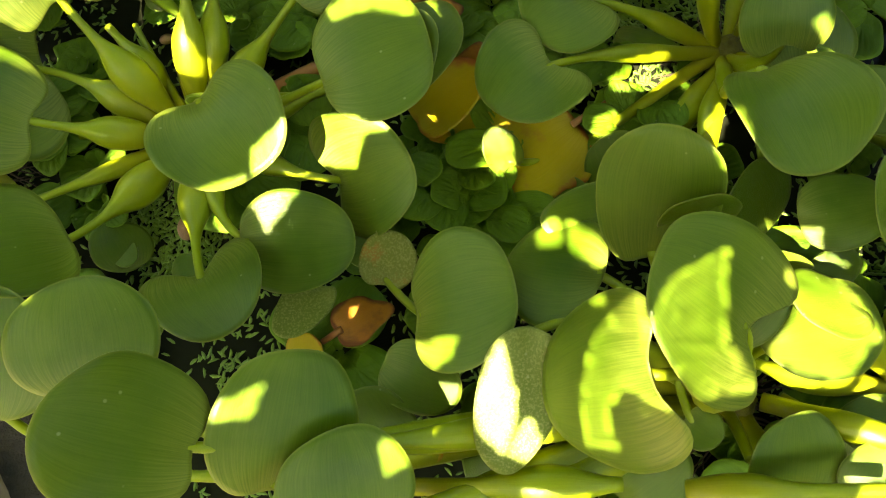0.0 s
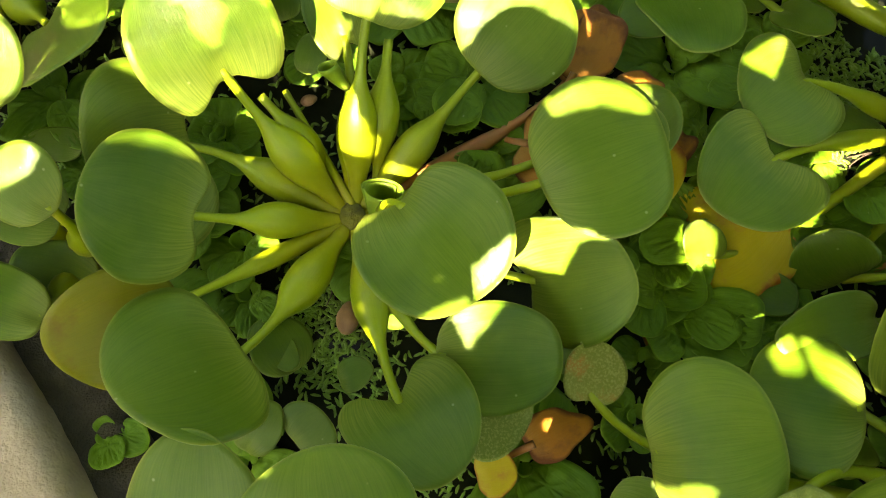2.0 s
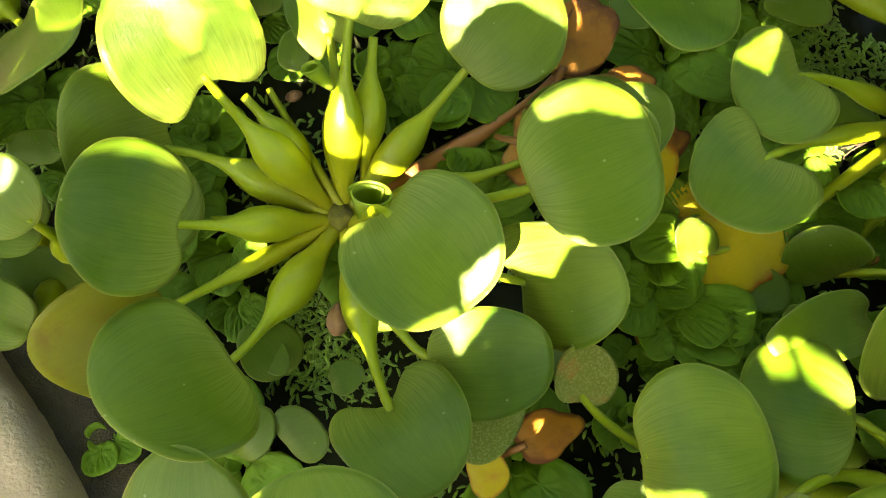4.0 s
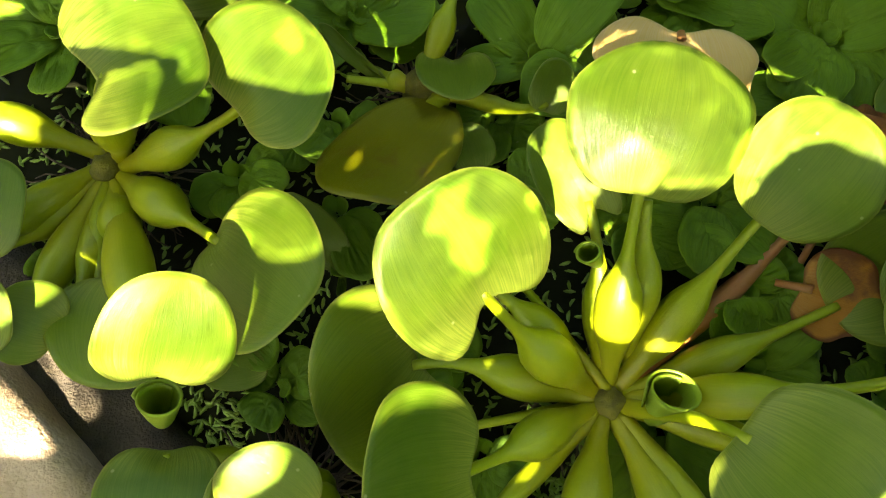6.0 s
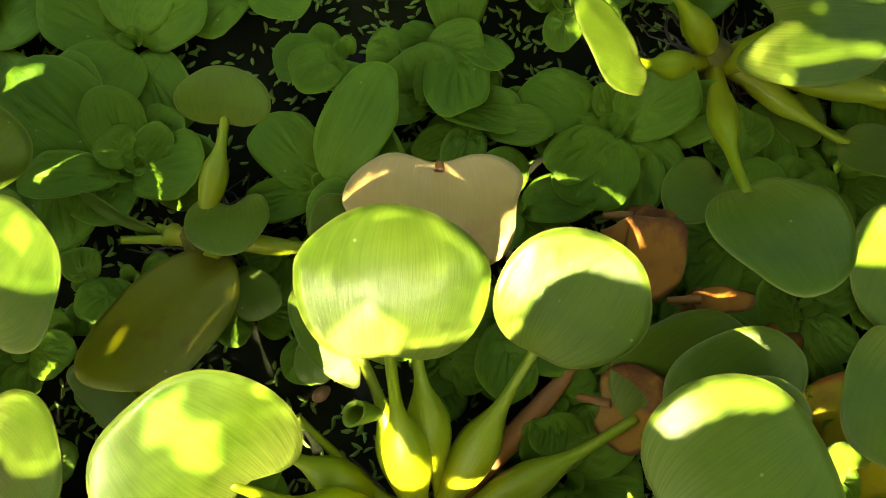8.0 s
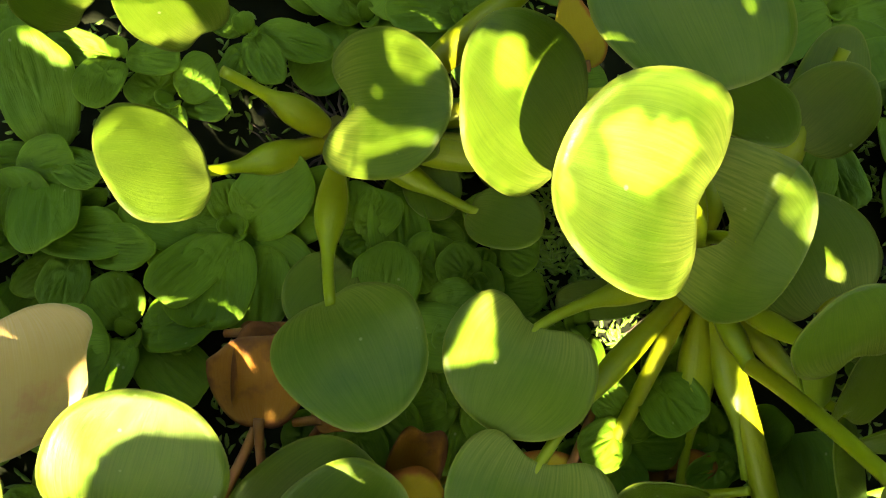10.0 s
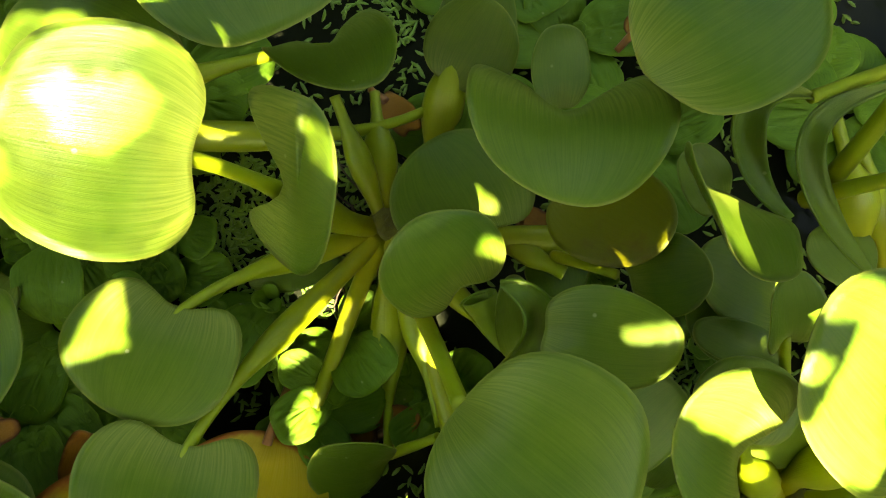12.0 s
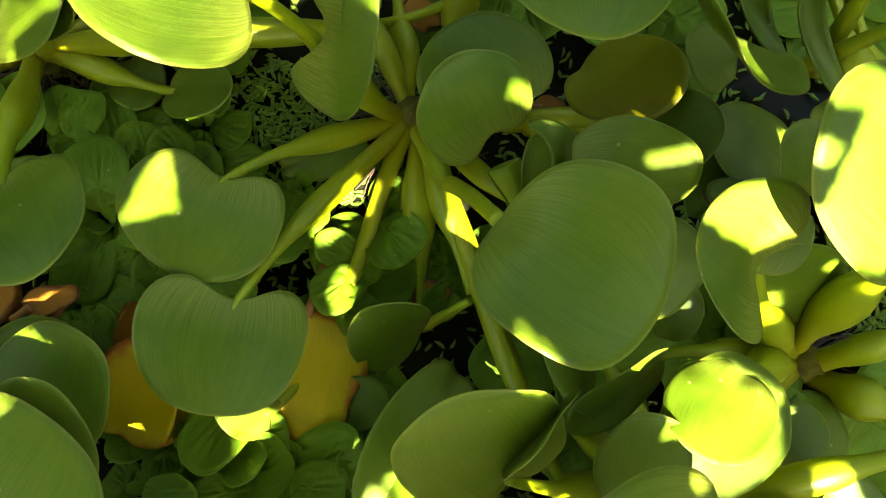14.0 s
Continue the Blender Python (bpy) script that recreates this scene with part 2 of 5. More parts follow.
def blade_mesh(base, heading, pitch, roll, length, width, cup=0.0, arch=0.0, c=0.42, lobe=0.1, thick=0.0009, ripple=0.012, ribs=0, point=0.0, seed=0, segs=52, rings=9):
    """A leaf blade: base is where the stalk meets it, x runs to the tip. cup: edges up, degrees; arch: tip bent down, degrees."""
    rnd = random.Random(seed)
    ph = [rnd.uniform(0, 6.28) for _ in range(4)]
    turn = turned(heading, pitch, roll)
    half = width / 2
    top, uvs = [], []
    ka, kc = radians(arch), radians(cup)

    wide_cut = min(0.62, 0.36 + 0.2 * lobe)

    def rim(f):
        s, k = math.sin(f), math.cos(f)
        if k >= 0:
            u = c + (1 - c) * (k ** 1.05) * (1 + point * k ** 6)
        else:
            u = c - (c + lobe) * (-k) ** 0.9 + lobe * math.exp(-(s / wide_cut) ** 2)
            if lobe < 0.01:
                u = max(u, 0.0)
        w = (abs(s) ** 0.92) * math.copysign(1, s)
        e = 1 + ripple * (math.sin(3 * f + ph[0]) + 0.6 * math.sin(5 * f + ph[1]))
        return u * e, w * e

    c0 = 0.36
    pts = []
    for r in range(rings + 1):
        s = (r / rings) ** 0.85
        for j in range(segs):
            if r == 0 and j:
                continue
            u, w = rim(6.28319 * j / segs)
            pts.append((c0 + (u - c0) * s, w * s, s, 6.28319 * j / segs))
    for u, w, s, f in pts:
        x, y = u * length, w * half
        lift = 0.03 * length * s * s * math.sin(2 * f + ph[2]) + 0.012 * length * s ** 3 * math.sin(5 * f + ph[3])
        if not ribs:
            lift -= DIMPLE * length * math.exp(-((u / 0.17) ** 2 + (w / 0.24) ** 2))
        else:
            lift += 0.0018 * (1 - 0.85 * s ** 3) * math.cos(w / max(0.25, (0.35 + 0.65 * u)) * ribs * 3.14159) * min(1, s * 1.5) * (0.5 + 0.5 * min(1, max(0, 1.2 - s * 0.4)))
        z = 0.0
        if abs(kc) > 1e-4:
            rad = half / kc
            a = y / rad
            y, z = rad * math.sin(a), rad * (1 - math.cos(a))
        if abs(ka) > 1e-4:
            q = x / length
            rad = length / ka
            a0 = ka / 2
            an = a0 - ka * q
            px = rad * (math.sin(a0) - math.sin(an))
            pz = rad * (math.cos(an) - math.cos(a0))
            x, z = px - z * math.sin(an), pz + z * math.cos(an)
        top.append(Vector((x, y, z + lift)))
        wide = math.sqrt(max(0.03, 1 - ((u - c) / (1.06 - c if u > c else c + lobe + 0.05)) ** 2))
        uvs.append((0.5 + 0.5 * max(-1.2, min(1.2, w / wide)), u, s))
    n = len(top)
    verts = [tuple(turn @ p + Vector(base)) for p in top]
    down = turn @ Vector((0, 0, -thick))
    verts += [tuple(Vector(v) + down * (1.0 if i < n - segs else 0.45)) for i, v in enumerate(verts)]
    faces = []
    for j in range(segs):
        faces.append((0, 1 + j, 1 + (j + 1) % segs))
    for r in range(1, rings):
        a, b = 1 + (r - 1) * segs, 1 + r * segs
        for j in range(segs):
            k2 = (j + 1) % segs
            faces.append((a + j, b + j, b + k2, a + k2))
    under = [tuple(n + i for i in reversed(fc)) for fc in faces]
    e = 1 + (rings - 1) * segs
    side = [(e + j, n + e + j, n + e + (j + 1) % segs, e + (j + 1) % segs) for j in range(segs)]
    return verts, faces + under + side, uvs + uvs


def bezier(p, q, r, s, t):
    return p * (1 - t) ** 3 + q * (3 * t * (1 - t) ** 2) + r * (3 * t * t * (1 - t)) + s * t ** 3


def tube_mesh(path, radii, sides=12, flat=1.0):
    """A tube along a path of points with a radius at each."""
    verts, faces, uvs = [], [], []
    n = len(path)
    side = None
    for i, p in enumerate(path):
        way = (path[min(i + 1, n - 1)] - path[max(i - 1, 0)]).normalized()
        if side is None:
            side = way.cross(Vector((0, 0, 1)))
            if side.length < 0.1:
                side = way.cross(Vector((1, 0, 0)))
        side = (side - way * side.dot(way)).normalized()
        up = side.cross(way)
        for j in range(sides):
            a = 6.28319 * j / sides
            verts.append(tuple(p + side * (math.cos(a) * radii[i]) + up * (math.sin(a) * radii[i] * flat)))
            uvs.append((j / sides, i / (n - 1)))
    for i in range(n - 1):
        for j in range(sides):
            k = (j + 1) % sides
            faces.append((i * sides + j, i * sides + k, (i + 1) * sides + k, (i + 1) * sides + j))
    faces.append(tuple(reversed(range(sides))))
    faces.append(tuple(range((n - 1) * sides, n * sides)))
    return verts, faces, uvs


def stalk_path(root, tip, leave, arrive, n=26):
    d = (tip - root).length
    a, b = root + leave * (d * 0.38), tip - arrive * (d * 0.30)
    return [bezier(root, a, b, tip, i / (n - 1)) for i in range(n)]


def stalk_radii(n, foot, bulb, at, spread, neck):
    out = []
    for i in range(n):
        t = i / (n - 1)
        base = foot + (neck - foot) * min(1.0, t * 1.25)
        g = math.exp(-(abs(t - at) / (spread * 1.35 if t < at else spread * 1.2)) ** 2.6)
        out.append(base + max(0.0, bulb - base) * g)
    return out


LEAF_COUNT = [0]


def hyacinth_leaf(plant, base, heading, pitch, roll, length, width, cup=0.0, arch=0.0, c=0.42, lobe=0.1, mat="green", bulb=0.0, at=0.4, root=None, label=""):
    """A blade and, where it shows, its swollen stalk, both parts of the plant."""
    LEAF_COUNT[0] += 1
    v, f, uv = blade_mesh(base, heading, pitch, roll, length, width, cup, arch, c, lobe, seed=LEAF_COUNT[0])
    leaf = mesh_object("leaf_blade", v, f, LEAF_MATS[mat], plant, label, uv)
    if bulb >= 0:
        tip = Vector(base)
        start = Vector(root) if root else plant.location.copy()
        out = tip - start
        out.z = 0
        far = out.length
        out = out.normalized() if far > 1e-4 else Vector((1, 0, 0))
        start = start + out * 0.006
        way = turned(heading, pitch, roll) @ Vector((1, 0, 0))
        climb = math.atan2(max(0.0, tip.z - start.z), max(far, 0.01))
        leave = (out * math.cos(climb * 0.8) + Vector((0, 0, math.sin(climb * 0.8) + 0.12))).normalized()
        arrive = (way * 0.55 + (tip - start).normalized() * 0.6).normalized()
        sink = turned(heading, pitch, roll) @ Vector((0, 0, -0.048 * length - 0.001))
        path = stalk_path(start, tip + way * 0.004 + sink, leave, arrive)
        radii = stalk_radii(len(path), 0.0042, bulb, at, 0.15, 0.0021)
        v, f, uv = tube_mesh(path, radii)
        mesh_object("leaf_stalk", v, f, STALK_DEAD if mat == "dead" else STALK, plant, "", uv)
    return leaf


def hyacinth(x, y, z, label):
    """The floating crown of a water hyacinth; leaves are added to it."""
    plant = tagged(new("water_hyacinth"), label, "aquatic plant", "water hyacinths in the pond")
    plant.location = (x, y, z)
    path = [Vector((x, y, z - 0.022)), Vector((x, y, z - 0.01)), Vector((x, y, z)), Vector((x, y, z + 0.007)), Vector((x, y, z + 0.010))]
    v, f, uv = tube_mesh(path, [0.006, 0.0088, 0.0084, 0.0058, 0.002], 14)
    rnd = random.Random(int(x * 1000))
    v = [(a + rnd.uniform(-0.001, 0.001), b + rnd.uniform(-0.001, 0.001), c + rnd.uniform(-0.001, 0.001)) for a, b, c in v]
    mesh_object("crown", v, f, CROWN, plant, "brown fibrous crown", uv)
    return plant


def fallen_leaf(base, heading, pitch, roll, length, width, cup, arch, c, lobe, mat, label, ragged=0.05, stump=1.0):
    """A dead leaf that lies on the plants, with the stump of its stalk."""
    LEAF_COUNT[0] += 1
    thing = tagged(new("fallen_leaf"), label, "leaf")
    thing.location = base
    v, f, uv = blade_mesh(base, heading, pitch, roll, length, width, cup, arch, c, lobe, seed=LEAF_COUNT[0], ripple=0.03 + ragged)
    mesh_object("blade", v, f, LEAF_MATS[mat], thing, "", uv)
    way = turned(heading, pitch, roll) @ Vector((1, 0, 0))
    tip = Vector(base) + way * 0.004
    path = stalk_path(tip - way * ((0.008 + length * 0.16) * stump) - Vector((0, 0, 0.004 * stump)), tip, way, way, 12)
    v, f, uv = tube_mesh(path, [0.0016 + 0.0004 * k / 11 for k in range(12)], 8)
    mesh_object("stalk", v, f, STALK_DEAD, thing, "", uv)
    return thing


ROSETTES = []


def water_lettuce(x, y, z, leaves, lift=16.0):
    """A floating rosette of ribbed, wedge-shaped leaves: heading, length and width of each."""
    ROSETTES.append((x, y))
    plant = tagged(new("water_lettuce"), "dark green water lettuce rosette with ribbed velvety leaves", "aquatic plant", "water lettuce rosettes on the pond")
    plant.location = (x, y, z)
    rnd = random.Random(len(ROSETTES))
    for i, (heading, length, width) in enumerate(leaves):
        LEAF_COUNT[0] += 1
        a = radians(heading)
        foot = (x + 0.003 * math.cos(a), y + 0.003 * math.sin(a), z + 0.0035 * (i % 3))
        v, f, uv = blade_mesh(foot, heading, lift + rnd.uniform(-13, 13), rnd.uniform(-9, 9), length, width, cup=rnd.uniform(8, 20), arch=rnd.uniform(12, 40), c=0.62, lobe=0.0, thick=0.0014, ripple=0.02, ribs=rnd.choice((5, 6, 6, 7)), seed=LEAF_COUNT[0], segs=40, rings=6)
        mesh_object("leaf", v, f, LETTUCE, plant, "", uv)
    for k in range(3):
        LEAF_COUNT[0] += 1
        v, f, uv = blade_mesh((x, y, z + 0.002), rnd.uniform(0, 360), 50, 0, 0.010, 0.008, cup=30, arch=10, c=0.6, lobe=0.0, seed=LEAF_COUNT[0], segs=16, rings=3)
        mesh_object("heart_leaf", v, f, LETTUCE, plant, "", uv)
    return plant

# ---------------------------------------------------------------- water, rim, ground
v = [(-2.4, -2.4, 0), (2.4, -2.4, 0), (2.4, 2.6, 0), (-2.4, 2.6, 0)]
tagged(mesh_object("water", v, [(0, 1, 2, 3)], WATER, smooth=False), "dark still pond water under floating plants", "water", kind="structure")

v = [(-40, -40, -0.06), (40, -40, -0.06), (40, 40, -0.06), (-40, 40, -0.06)]
tagged(mesh_object("ground", v, [(0, 1, 2, 3)], EARTH, smooth=False), "bare brown garden soil round the pond", "ground", kind="structure")

RIM_AT, RIM_WAY = Vector((-0.085, 0.333, 0.0)), Vector((-0.539, 0.842, 0.0))
RIM_OUT = Vector((-0.842, -0.539, 0.0))


def rim_mesh(name, inner, outer, low, high, material, label, seed, step=0.006, rough=0.0012):
    """A weathered slab along the pond's edge, with a rounded inner edge."""
    rnd = random.Random(seed)
    prof = [(inner, low), (inner, high - 0.012), (inner + 0.0015, high - 0.006), (inner + 0.005, high - 0.0015), (inner + 0.011, high)]
    w = inner + 0.011
    while w < outer:
        w += 0.012 if w < inner + 0.12 else 0.2
        prof.append((w, high))
    verts, faces = [], []
    n = int(1.6 / step)
    for i in range(n + 1):
        s = -0.7 + i * step
        for j, (w, z) in enumerate(prof):
            p = RIM_AT + RIM_WAY * s + RIM_OUT * w
            e = noise.fractal(Vector((s * 30, w * 30, z * 30 + seed)), 0.8, 2.0, 4) * rough
            e2 = noise.noise(Vector((s * 9, w * 4, seed))) * rough * 1.5
            verts.append(tuple(p + RIM_OUT * (e + e2 if j < 4 else 0) + Vector((0, 0, z + e * (1.3 if j > 0 else 0)))))
    m = len(prof)
    for i in range(n):
        for j in range(m - 1):
            faces.append((i * m + j, (i + 1) * m + j, (i + 1) * m + j + 1, i * m + j + 1))
    return tagged(mesh_object(name, verts, faces, material), label, "wall", kind="structure")


rim_mesh("wall_rim", 0.010, 2.2, -0.02, 0.036, STONE, "worn pale concrete rim of the pond", 3)
rim_mesh("wall_inner", -0.02, 0.014, -0.04, 0.014, MOSS, "dark wet mossy inner wall of the pond", 8, rough=0.003)


def hedge(name, x0, y0, x1, y1, high, seed):
    """A clipped hedge, added out of view round the pond to block low sky light."""
    rnd = random.Random(seed)
    a, b = Vector((x0, y0, 0)), Vector((x1, y1, 0))
    way = (b - a).normalized()
    out = Vector((way.y, -way.x, 0))
    verts, faces = [], []
    for i in range(5200):
        face = rnd.random()
        p = a + (b - a) * rnd.random()
        if face < 0.8:
            p += out * rnd.uniform(-0.03, 0.05) + Vector((0, 0, rnd.uniform(0.0, high)))
        else:
            p += out * rnd.uniform(-0.35, 0) + Vector((0, 0, high + rnd.uniform(-0.05, 0.03)))
        u = Vector((rnd.uniform(-1, 1), rnd.uniform(-1, 1), rnd.uniform(-1, 1))).normalized()
        w = u.cross(Vector((rnd.uniform(-1, 1), rnd.uniform(-1, 1), rnd.uniform(-1, 1)))).normalized()
        o, s = len(verts), rnd.uniform(0.05, 0.09)
        verts += [tuple(p - u * s), tuple(p + w * s * 0.5), tuple(p + u * s), tuple(p - w * s * 0.5)]
        faces.append((o, o + 1, o + 2, o + 3))
    c = [a, b, b - out * 0.35, a - out * 0.35]
    o = len(verts)
    verts += [tuple(q) for q in c] + [tuple(q + Vector((0, 0, high - 0.05))) for q in c]
    faces += [(o, o + 1, o + 5, o + 4), (o + 1, o + 2, o + 6, o + 5), (o + 2, o + 3, o + 7, o + 6), (o + 3, o, o + 4, o + 7), (o + 4, o + 5, o + 6, o + 7)]
    return tagged(mesh_object(name, verts, faces, HEDGE, smooth=False), "added green hedge, out of view, that cuts low sky light", "hedge", kind="structure")


# Four invented hedges darken what the leaves reflect from the sides.
hedge("wall_north", -2.4, 2.6, 2.4, 2.6, 1.7, 1)
hedge("wall_east", 2.4, 2.6, 2.4, -2.4, 1.7, 2)
hedge("wall_south", 2.4, -2.4, -2.4, -2.4, 2.0, 3)
hedge("wall_west", -2.4, -2.4, -2.4, 2.6, 1.7, 4)

# ---------------------------------------------------------------- water hyacinths
plant_a = hyacinth(0.072, 0.384, 0.015, "large green water hyacinth with many bulbous stalks in a rosette")
plant_b = hyacinth(-0.122, 0.523, 0.015, "sunlit water hyacinth beside the pond rim")
plant_c = hyacinth(0.020, 0.530, 0.028, "small yellowing water hyacinth among water lettuce")
plant_d = hyacinth(0.261, 0.541, 0.018, "green water hyacinth among water lettuce")
plant_e = hyacinth(0.369, 0.420, 0.018, "dark green water hyacinth over open water with duckweed")
plant_f = hyacinth(0.350, 0.229, 0.015, "tall crowded water hyacinth with broad glossy leaves")
plant_h = hyacinth(0.432, 0.231, 0.015, "water hyacinth with curled sunlit leaves")
plant_g = hyacinth(-0.065, 0.370, 0.015, "small water hyacinth by the concrete rim")
plant_q = hyacinth(-0.059, 0.372, 0.020, "shaded water hyacinth near the concrete rim")
hyacinth_leaf(plant_a, (0.0982, 0.3713, 0.0856), -52, 4, 2, 0.0535, 0.0654, cup=31, arch=24, c=0.54, lobe=0.12, bulb=0.0000)
hyacinth_leaf(plant_a, (0.1566, 0.3767, 0.0846), 18, 7, -0, 0.0548, 0.0687, cup=6, arch=36, c=0.49, lobe=0.03, bulb=0.0090)
hyacinth_leaf(plant_a, (0.1349, 0.4404, 0.0572), 40, 23, 14, 0.0516, 0.0574, cup=11, arch=25, c=0.55, lobe=0.02, bulb=0.0090)
hyacinth_leaf(plant_a, (0.0850, 0.4548, 0.0825), 68, 17, 5, 0.0538, 0.0655, cup=-14, arch=62, c=0.58, lobe=0.09, bulb=0.0095)
hyacinth_leaf(plant_a, (0.0735, 0.4576, 0.0580), 110, 6, -18, 0.0387, 0.0276, cup=25, arch=5, c=0.42, lobe=0.35, bulb=0.0080)
hyacinth_leaf(plant_a, (0.0266, 0.4281, 0.0829), 117, 34, 5, 0.0494, 0.0629, cup=5, arch=24, c=0.37, lobe=0.35, bulb=0.0100)
hyacinth_leaf(plant_a, (0.0000, 0.4140, 0.0462), -150, 21, -35, 0.0457, 0.0904, cup=6, arch=10, c=0.45, lobe=0.18, bulb=0.0090)
hyacinth_leaf(plant_a, (0.0100, 0.3725, 0.0658), 173, 43, -2, 0.0473, 0.0669, cup=-14, arch=7, c=0.44, lobe=0.22, bulb=0.0090)
hyacinth_leaf(plant_a, (0.0301, 0.3157, 0.0552), -153, 34, 21, 0.0550, 0.0833, cup=14, arch=27, c=0.43, lobe=0.01, bulb=0.0100)
hyacinth_leaf(plant_a, (-0.0033, 0.3389, 0.0383), -155, 12, -39, 0.0587, 0.0606, cup=6, arch=9, c=0.42, lobe=0.02, bulb=0.0050, mat="olive", label="ageing bronze-green leaf blade")
hyacinth_leaf(plant_a, (0.0943, 0.2946, 0.0583), -52, 24, -13, 0.0443, 0.0563, cup=18, arch=16, c=0.20, lobe=0.32, bulb=0.0090)
hyacinth_leaf(plant_a, (0.1537, 0.3430, 0.0383), 1, 37, 33, 0.0520, 0.0655, cup=16, arch=14, c=0.35, lobe=0.12, bulb=0.0070)
hyacinth_leaf(plant_a, (0.1123, 0.3092, 0.0536), -0, -4, 15, 0.0550, 0.0500, cup=4, arch=7, c=0.46, lobe=0.03, bulb=0.0060)
hyacinth_leaf(plant_a, (0.1631, 0.4032, 0.0380), 21, 14, 3, 0.0579, 0.0529, cup=4, arch=8, c=0.42, lobe=0.02, bulb=0.0080)
hyacinth_leaf(plant_a, (0.1847, 0.4505, 0.0200), 62, 29, 26, 0.0418, 0.0270, cup=20, arch=20, c=0.42, lobe=0.02, bulb=0.0050, mat="dead", label="dead orange-brown leaf blade")
fallen_leaf((0.1567, 0.4150, 0.0328), -30, 17, 28, 0.0299, 0.0389, cup=14, arch=15, c=0.47, lobe=0.15, mat="dead", label="curled orange-brown dead leaf lying on the plants")
hyacinth_leaf(plant_b, (-0.0985, 0.5359, 0.0784), 13, -1, -12, 0.0422, 0.0755, cup=26, arch=15, c=0.39, lobe=0.32, bulb=0.0090)
hyacinth_leaf(plant_b, (-0.0517, 0.5169, 0.0709), 30, 14, -10, 0.0426, 0.0654, cup=14, arch=16, c=0.43, lobe=0.07, bulb=0.0090)
hyacinth_leaf(plant_b, (-0.0714, 0.4753, 0.0568), -48, 32, 6, 0.0638, 0.0600, cup=-8, arch=12, c=0.41, lobe=0.00, bulb=0.0100)
hyacinth_leaf(plant_b, (-0.0856, 0.4227, 0.0865), 59, 27, 32, 0.0403, 0.0441, cup=-6, arch=24, c=0.34, lobe=0.12, bulb=0.0100)
hyacinth_leaf(plant_b, (-0.1103, 0.4684, 0.0433), -102, 3, -1, 0.0435, 0.0556, cup=0, arch=10, c=0.39, lobe=0.02, bulb=0.0090)
hyacinth_leaf(plant_b, (-0.0890, 0.6033, 0.0550), 44, 48, 25, 0.0471, 0.0515, cup=-5, arch=15, c=0.42, lobe=0.05, bulb=0.0090)
hyacinth_leaf(plant_b, (-0.0753, 0.5822, 0.0503), 3, 22, 47, 0.0560, 0.0412, cup=-8, arch=7, c=0.56, lobe=0.16, bulb=0.0090)
hyacinth_leaf(plant_b, (-0.0880, 0.6134, 0.0406), -179, 8, -12, 0.0334, 0.0378, cup=3, arch=8, c=0.43, lobe=0.04, bulb=0.0070, mat="olive", label="ageing bronze-green leaf blade")
hyacinth_leaf(plant_b, (-0.1675, 0.4884, 0.0400), 59, 17, 7, 0.0402, 0.0301, cup=3, arch=8, c=0.42, lobe=0.02, bulb=0.0080)
hyacinth_leaf(plant_b, (-0.1585, 0.4477, 0.0550), 74, 33, 3, 0.0372, 0.0250, cup=3, arch=8, c=0.42, lobe=0.02, bulb=0.0080)
hyacinth_leaf(plant_b, (-0.1360, 0.4511, 0.0450), 146, 38, -3, 0.0246, 0.0336, cup=3, arch=8, c=0.42, lobe=0.05, bulb=0.0070)
hyacinth_leaf(plant_g, (-0.0441, 0.3713, 0.0798), 136, 17, -22, 0.0332, 0.0373, cup=-7, arch=12, c=0.59, lobe=0.00, bulb=0.0080)
hyacinth_leaf(plant_g, (-0.0973, 0.4010, 0.0550), -97, 26, -2, 0.0341, 0.0450, cup=-4, arch=12, c=0.42, lobe=0.08, bulb=0.0080)
hyacinth_leaf(plant_f, (0.0786, 0.2350, 0.1123), 97, 15, -2, 0.0434, 0.0606, cup=-1, arch=14, c=0.40, lobe=0.06, bulb=0.0080)
hyacinth_leaf(plant_f, (0.0170, 0.2285, 0.0733), 83, 17, 3, 0.0573, 0.0520, cup=-6, arch=12, c=0.40, lobe=0.00, bulb=0.0080)
hyacinth_leaf(plant_f, (0.1221, 0.2129, 0.1197), 162, 48, 2, 0.0544, 0.0534, cup=-8, arch=11, c=0.52, lobe=0.14, bulb=0.0080)
hyacinth_leaf(plant_f, (0.1450, 0.1956, 0.0980), 76, 21, 27, 0.0578, 0.0562, cup=-8, arch=14, c=0.43, lobe=0.08, bulb=0.0080)
hyacinth_leaf(plant_f, (0.1740, 0.1816, 0.0942), 94, 25, 13, 0.0417, 0.0520, cup=-6, arch=14, c=0.43, lobe=0.04, bulb=0.0080)
hyacinth_leaf(plant_f, (0.1954, 0.2695, 0.0658), 7, 28, -9, 0.0509, 0.0645, cup=2, arch=16, c=0.51, lobe=0.07, bulb=0.0080)
hyacinth_leaf(plant_f, (0.2795, 0.2834, 0.0761), 165, -16, 29, 0.0432, 0.0698, cup=-13, arch=1, c=0.49, lobe=0.00, bulb=0.0080)
hyacinth_leaf(plant_f, (0.2984, 0.2851, 0.0771), 91, 54, -18, 0.0662, 0.0504, cup=-16, arch=7, c=0.55, lobe=0.10, bulb=0.0080)
hyacinth_leaf(plant_f, (0.3649, 0.3037, 0.0375), 112, 32, 37, 0.0373, 0.0919, cup=1, arch=6, c=0.42, lobe=0.02, bulb=0.0060)
hyacinth_leaf(plant_f, (0.3219, 0.2980, 0.0826), 175, 65, -77, 0.0393, 0.0336, cup=3, arch=9, c=0.40, lobe=0.02, bulb=0.0060)
